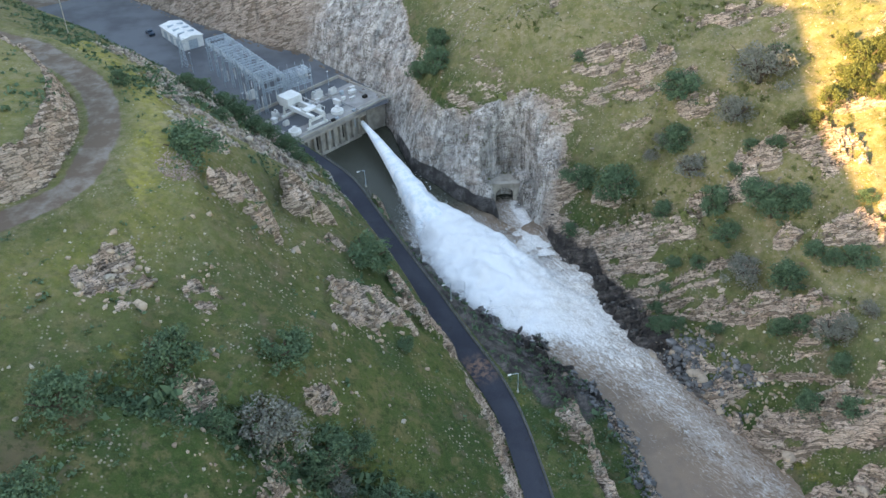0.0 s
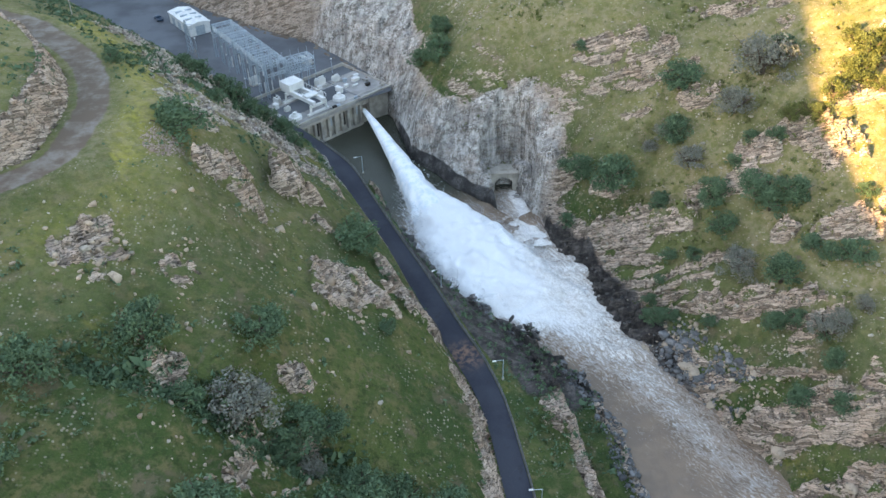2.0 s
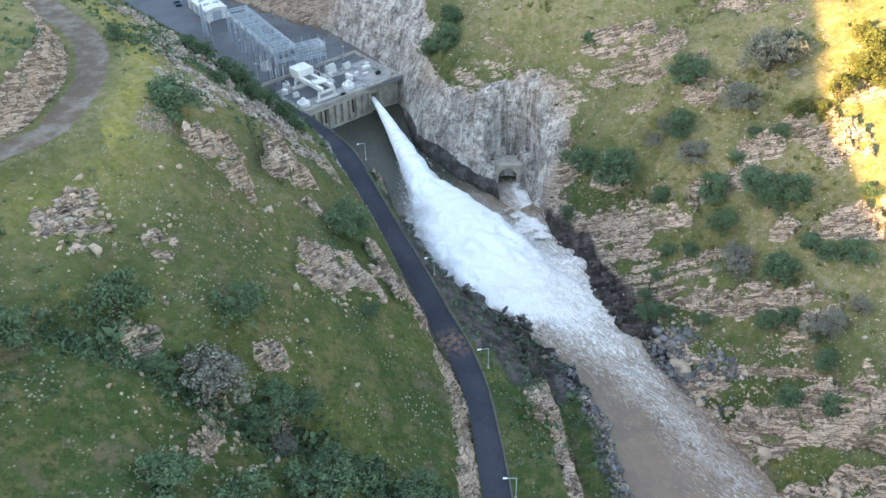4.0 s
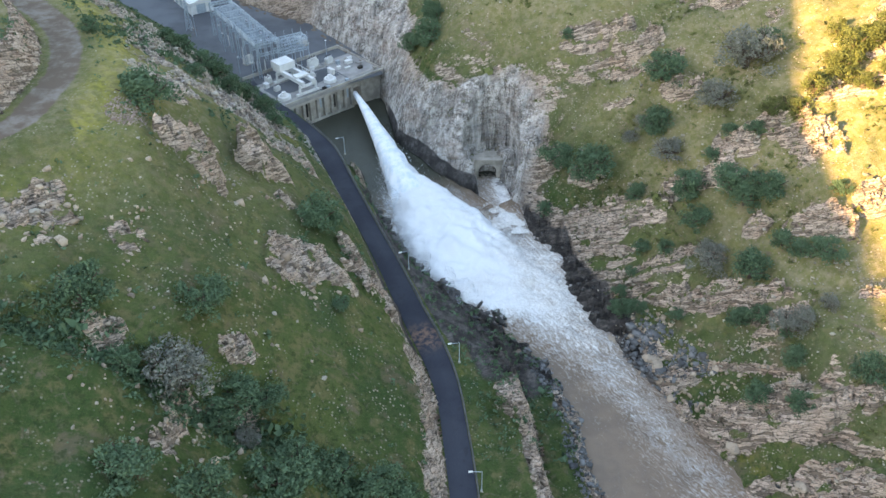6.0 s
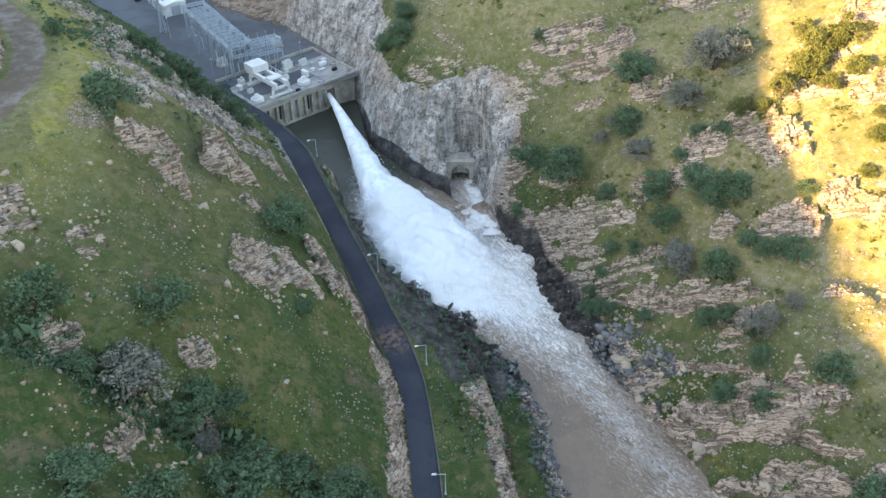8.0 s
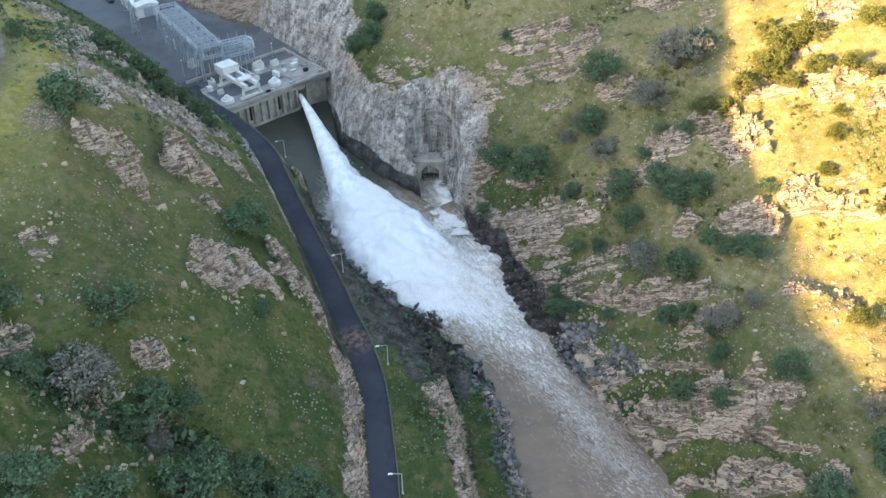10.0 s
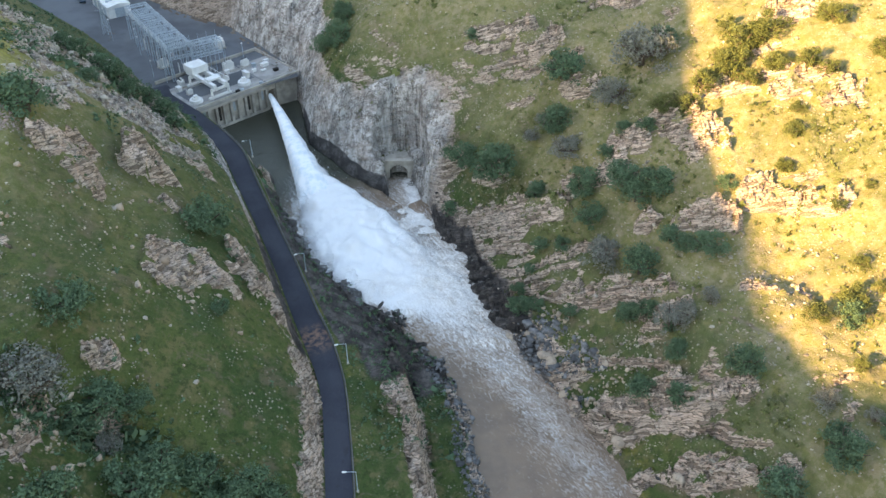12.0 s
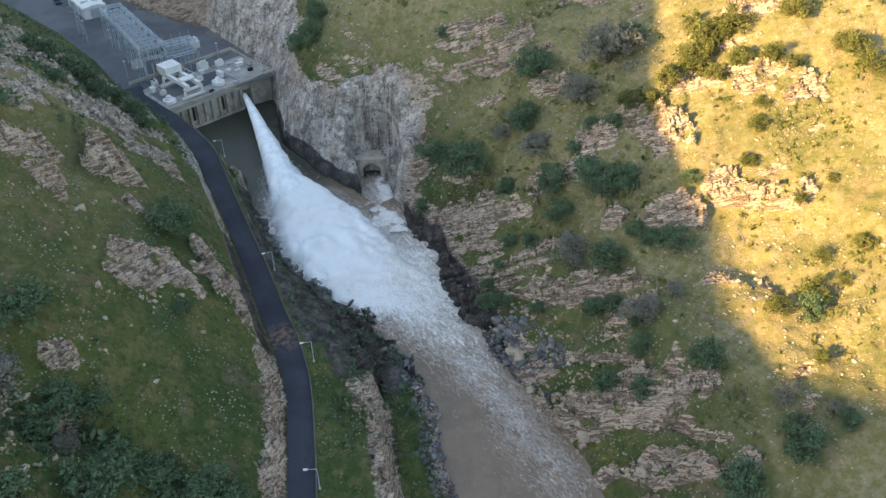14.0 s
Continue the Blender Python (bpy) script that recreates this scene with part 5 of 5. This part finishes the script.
M_STONE = stone_material("pale_field_stone", (0.20, 0.175, 0.14), (0.44, 0.40, 0.335), (0.17, 0.145, 0.115))
M_STONE_TAN = stone_material("tan_ledge_rubble", (0.27, 0.205, 0.155), (0.47, 0.385, 0.30), (0.14, 0.115, 0.09))
M_STONE_WET = stone_material("dark_river_stone", (0.045, 0.045, 0.045), (0.15, 0.145, 0.14), (0.03, 0.03, 0.03))
M_STONE_GREY = stone_material("grey_bank_stone", (0.075, 0.077, 0.08), (0.22, 0.222, 0.225), (0.08, 0.08, 0.08))
M_STONE_PINK = stone_material("pink_scree", (0.24, 0.17, 0.14), (0.40, 0.32, 0.28), (0.18, 0.13, 0.11))


def strew(name, s, n, size, material, label, category, seed, flat=0.7, lift=0.15):
    """Stones of the given sizes at s, n, as one mesh."""
    rng = np.random.default_rng(seed)
    shapes, f = stone_shapes(rng)
    z = land(s, n)[0]
    x, y = to_xy(s, n)
    pts, faces = [], []
    for i in range(len(s)):
        w = rng.uniform(0, 6.28)
        v = shapes[i % 6] * size[i] * (1, 1, flat)
        v = np.stack([v[:, 0] * math.cos(w) - v[:, 1] * math.sin(w), v[:, 0] * math.sin(w) + v[:, 1] * math.cos(w), v[:, 2]], 1)
        pts.append(v + (x[i], y[i], z[i] + lift * size[i]))
        faces.append(f + i * len(v))
    return tagged(new(name, mesh_of(name, np.concatenate(pts), np.concatenate(faces), material)), label, category, kind="stuff")


def pick(seed, count, s0, s1, n0, n1, keep):
    """Places between the limits where the rule keep(s, n, chance) holds."""
    rng = np.random.default_rng(seed)
    s, n = rng.uniform(s0, s1, count), rng.uniform(n0, n1, count)
    k = keep(s, n, rng.uniform(0, 1, count))
    size = np.clip(rng.lognormal(-1.75, 0.5, k.sum()), 0.09, 0.75)
    return s[k], n[k], size


def near_crops(s, n, k):
    best = np.zeros(s.shape)
    for cs, cn, ra, rb, h in OUTCROPS:
        best = np.maximum(best, np.exp(-np.hypot((s - cs) / (ra * k), (n - cn) / (rb * k)) ** 2))
    return best


def off_dirt(s, n):
    return to_path(s, n, DIRT_ROAD) > 5.0


s, n, z = pick(1, 30000, -60, 110, -112, -10, lambda s, n, c: (dl_of(s, n) > 2) & off_dirt(s, n) & (c < 0.008 + 0.5 * smooth(fbm(s, n, 14, 5, 501), 0.08, 0.24) * smooth(fbm(s, n, 4, 3, 503), -0.1, 0.2) + 0.22 * near_crops(s, n, 1.9) * smooth(fbm(s, n, 5, 3, 505), -0.05, 0.15)))
strew("field_stones", s, n, z * 0.85, M_STONE, "pale stones scattered over the grassy slope", "stones", 1)
s, n, z = pick(2, 60000, -60, 125, 10, 120, lambda s, n, c: (dr_of(s, n) > 5) & (c < 0.09 + 0.75 * smooth(fbm(s, n, 13, 5, 511), 0.0, 0.18) * smooth(fbm(s, n, 3.5, 3, 513), -0.1, 0.2) + 0.3 * near_crops(s, n, 1.4)))
strew("hillside_stones", s, n, z * 0.9, M_STONE, "pale tan stones and rubble across the rocky slope", "stones", 2)
s, n, z = pick(7, 60000, 20, 75, -95, -36, lambda s, n, c: (dl_of(s, n) > 4) & (c < 0.07 * near_crops(s, n, 1.5) * smooth(fbm(s, n, 3, 3, 521), -0.1, 0.15)))
strew("rock_blocks", s, n, z * 1.7, M_STONE_TAN, "clusters of broken pale rock blocks in the grass", "rocks", 7, 0.9, 0.1)
s, n, z = pick(9, 16000, -95, -2, -58, -14, lambda s, n, c: (np.where(s < -75, np.interp(s, YARD_S, YARD_L), np.interp(s, ROAD_S, ROAD_L)) - n > 4) & off_dirt(s, n) & (c < 0.55 * smooth(land(s, n)[1], 0.2, 0.55)))
strew("shoulder_rubble", s, n, z * 1.4, M_STONE, "grey broken rock on the shoulder above the yard", "rocks", 9, 0.85, 0.1)
s, n, z = pick(8, 60000, 5, 120, 14, 110, lambda s, n, c: (dr_of(s, n) > 7) & (c < 0.28 * smooth(land(s, n)[1], 0.2, 0.5)))
strew("ledge_rubble", s, n, z * 1.05, M_STONE_TAN, "broken tan rubble lying on the rock ledges", "rocks", 8, 0.8, 0.1)
s, n, z = pick(3, 9000, -12, 120, 6, 40, lambda s, n, c: (dr_of(s, n) > -1.5) & (dr_of(s, n) < 8) & (c < 0.35 * (0.9 - 0.08 * dr_of(s, n)) * (0.12 + 0.88 * smooth(-s, -62, -46)) * smooth(s, -12, 4)))
strew("river_stones", s, n, z * 1.5, M_STONE_WET, "dark wet stones along the far river bank", "stones", 3)
s, n, z = pick(16, 9000, 52, 84, 8, 30, lambda s, n, c: (dr_of(s, n) > -0.8) & (dr_of(s, n) < 9) & (c < 0.45 * smooth(s, 54, 62) * smooth(-s, -82, -70) * smooth(fbm(s, n, 5, 3, 531), -0.15, 0.1)))
strew("bank_rubble", s, n, z * 1.9, M_STONE_GREY, "grey angular rubble on the far river bank", "rocks", 16, 0.75, 0.1)
s, n, z = pick(17, 1600, 54, 84, 8, 34, lambda s, n, c: (dr_of(s, n) > 0) & (dr_of(s, n) < 12) & (c < 0.35))
strew("pale_rubble", s, n, z * 2.0, M_STONE_TAN, "pale pink broken blocks lying on the far bank", "rocks", 17, 0.7, 0.1)
s, n, z = pick(4, 16000, 48, 120, -40, 4, lambda s, n, c: (np.abs(n - np.interp(s, BANK_S, BANK_L) + 1.2) < 3.4) & (c < 0.9))
strew("bank_stones", s, n, z * 1.25, M_STONE_GREY, "blue-grey stones on the near river bank", "stones", 4)
s, n, z = pick(5, 2600, 2, 16, -67, -55, lambda s, n, c: (np.hypot((s - 8.5) / 5.0, (n + 61) / 3.6) < 1 - 0.3 * c))
strew("scree", s, n, z * 0.7, M_STONE_PINK, "patch of small pink scree below the dirt road", "scree", 5)
s, n, z = pick(6, 3000, -4, 46, -24, 2, lambda s, n, c: (n > np.interp(s, ROAD_S, ROAD_R) + 2) & (np.abs(n - np.interp(s, BANK_S, BANK_L) + 1.0) < 3.2) & (c < 0.7))
strew("spray_wet_stones", s, n, z * 2.8, M_STONE_WET, "black wet rocks under the spray", "rocks", 6)


# ---- boulders ----
def boulder(x, y, r, seed, material, label):
    """A rounded, fractured block resting in the ground."""
    bm = bmesh.new()
    bmesh.ops.create_icosphere(bm, subdivisions=3, radius=1.0)
    off = Vector((seed * 3.7, seed * 1.3, seed * 0.7))
    for v in bm.verts:
        k = 1 + 0.35 * noise.fractal(v.co * 1.1 + off, 1.0, 2.0, 3) + 0.10 * noise.cell(v.co * 2.2 + off)
        v.co = Vector((v.co.x * 1.25, v.co.y, v.co.z * 0.75)) * k * r
    ob = part("boulder", bm, material)
    ob.matrix_world = pose(x, y, ground_at(x, y) + 0.15 * r, 0, 0, seed * 57)
    tagged(ob, label, "boulder", "boulders")


BOULDERS = ((-7.2, 88.6, 0.4), (-48.8, 95.5, 0.69), (-15.5, 95.2, 0.36), (-48.4, 95.4, 0.62), (-19.7, 87.7, 0.26), (58.7, 151.5, 0.76), (62.1, 98.8, 1.2), (51.7, 118.9, 1.16), (69.8, 87.9, 0.82), (50.9, 120.5, 0.82), (43.8, 127.9, 1.08), (50.3, 120.8, 0.93), (53.6, 111.9, 0.78))
for i, (x, y, r) in enumerate(BOULDERS):
    boulder(x, y, r, i + 1, M_STONE_TAN if i > 5 else M_STONE, "pale rounded boulder half sunk in the bank" if i > 5 else "pale weathered boulder lying in the grass")


# ---- low growth ----
def undergrowth(name, s, n, size, material, label, seed, tuft=12):
    rng = np.random.default_rng(seed)
    z = land(s, n)[0]
    x, y = to_xy(s, n)
    k = len(s)
    c = np.stack([x, y, z], 1)[:, None, :] + rng.normal(size=(k, tuft, 3)) * size[:, None, None] * (0.5, 0.5, 0.28) + (0, 0, 0.15)
    a = rng.normal(size=(k, tuft, 3)) * size[:, None, None] * 0.30
    b = rng.normal(size=(k, tuft, 3)) * size[:, None, None] * 0.22
    pts = np.stack([c - a, c - b, c + a, c + b], 2).reshape(-1, 3)
    return tagged(new(name, mesh_of(name, pts, np.arange(len(pts)).reshape(-1, 4), material)), label, "undergrowth", kind="stuff")


s, n, z = pick(11, 26000, -55, 110, -112, -12, lambda s, n, c: (dl_of(s, n) > 3) & off_dirt(s, n) & (c < 0.02 + 0.5 * smooth(fbm(s, n, 18, 4, 601), 0.08, 0.24)))
undergrowth("undergrowth", s, n, z * 2.0, M_LEAF, "dark green weeds and low scrub in the hollows of the slope", 11)
s, n, z = pick(15, 40000, 25, 85, -100, -40, lambda s, n, c: (dl_of(s, n) > 3) & (c < 0.5 * np.exp(-(to_path(s, n, GULLY) / 2.6) ** 2)))
undergrowth("gully_scrub", s, n, z * 2.3, M_LEAF, "dense dark green scrub in the gully", 15)
s, n, z = pick(12, 26000, -40, 125, 15, 120, lambda s, n, c: (dr_of(s, n) > 6) & (c < 0.05 + 0.45 * smooth(fbm(s, n, 12, 4, 611), 0.03, 0.20)))
undergrowth("scrub", s, n, z * 2.1, M_LEAF_LIGHT, "olive green scrub between the rock ledges", 12)
s, n, z = pick(13, 7000, -20, 75, -45, 2, lambda s, n, c: (n > np.interp(s, ROAD_S, ROAD_R) + 1.2) & (n < np.interp(s, BANK_S, BANK_L) - 1) & (c < 0.3))
undergrowth("bank_scrub", s, n, z * 2.0, M_LEAF, "dark scrub on the bank below the road", 13)
s, n, z = pick(14, 9000, -150, -20, -60, -9, lambda s, n, c: (np.where(s < -75, np.interp(s, YARD_S, YARD_L), np.interp(s, ROAD_S, ROAD_L)) - n > 2) & off_dirt(s, n) & (c < 0.15 + 0.5 * smooth(fbm(s, n, 15, 3, 621), 0.0, 0.15)))
undergrowth("shoulder_scrub", s, n, z * 2.4, M_LEAF, "dark scrub on the rocky shoulder above the yard", 14)


# ---- spray ----
def droplets():
    """Ragged edge of the plume: many small lumps of white water thrown up and sideways."""
    rng = np.random.default_rng(5)
    k = 2600
    t = rng.uniform(0, 1, k) ** 0.8
    s = -34 + 56 * t + rng.normal(size=k) * 2
    half = np.interp(s, (-35, -15, 5, 30, 55), (2.4, 5, 10, 11, 9))
    mid = np.interp(s, (-35, -15, 5, 30, 55), (9.2, 5.2, 2.6, 4.6, 6))
    n = mid + rng.normal(size=k) * half * 0.34
    z = water_level(s) + np.abs(rng.normal(size=k)) * np.interp(s, (-35, -15, 5, 30, 55), (2.4, 3.2, 3.0, 1.2, 0.6)) + 0.3
    x, y = to_xy(s, n)
    size = rng.uniform(0.03, 0.13, k)
    oct_v = np.array([(1, 0, 0), (-1, 0, 0), (0, 1, 0), (0, -1, 0), (0, 0, 1), (0, 0, -1)], float)
    oct_f = np.array([(0, 2, 4), (2, 1, 4), (1, 3, 4), (3, 0, 4), (2, 0, 5), (1, 2, 5), (3, 1, 5), (0, 3, 5)])
    pts = (np.stack([x, y, z], 1)[:, None, :] + oct_v * size[:, None, None] * rng.uniform(0.5, 1.6, (k, 1, 3))).reshape(-1, 3)
    faces = (oct_f[None] + 6 * np.arange(k)[:, None, None]).reshape(-1, 3)
    tagged(new("spray", mesh_of("spray", pts, faces, M_SPRAY)), "white spray and flying drops round the jet", "spray", kind="stuff")


droplets()


def mist():
    """Thin drifting puffs of mist round the plume and over the near bank."""
    rng = np.random.default_rng(8)
    bm = bmesh.new()
    for i in range(22):
        s = -12 + 2.4 * i
        edge = np.interp(s, (-30, -10, 5, 20, 45), (2.6, 4.6, 8.5, 10.0, 9.0)) * (1 if i % 3 == 1 else -1)
        n = np.interp(s, (-30, -10, 5, 20, 45), (8, 4.5, 2.5, 2.5, 4.5)) + edge * rng.uniform(0.95, 1.2 if i % 3 == 1 else 1.5)
        r = rng.uniform(2.4, 4.6) * (0.7 if s < -8 else 1.0)
        x, y = to_xy(s, n)
        z = float(water_level(s)) + rng.uniform(1.0, 3.2)
        m = Matrix.Translation((x, y, z)) @ Matrix.Rotation(rng.uniform(0, 6), 4, "Z") @ Matrix.Diagonal((r * 1.3, r, r * 0.6, 1))
        res = bmesh.ops.create_icosphere(bm, subdivisions=3, radius=1.0, matrix=m)
        for v in res["verts"]:
            v.co += Vector((1, 1, 0.6)) * 0.25 * r * noise.fractal(v.co * 0.35, 1.0, 2.0, 3)
    for f in bm.faces:
        f.smooth = True
    ob = part("mist", bm, M_MIST)
    ob.visible_shadow = False
    tagged(ob, "thin white mist drifting off the plunging jet", "mist", kind="stuff")


mist()
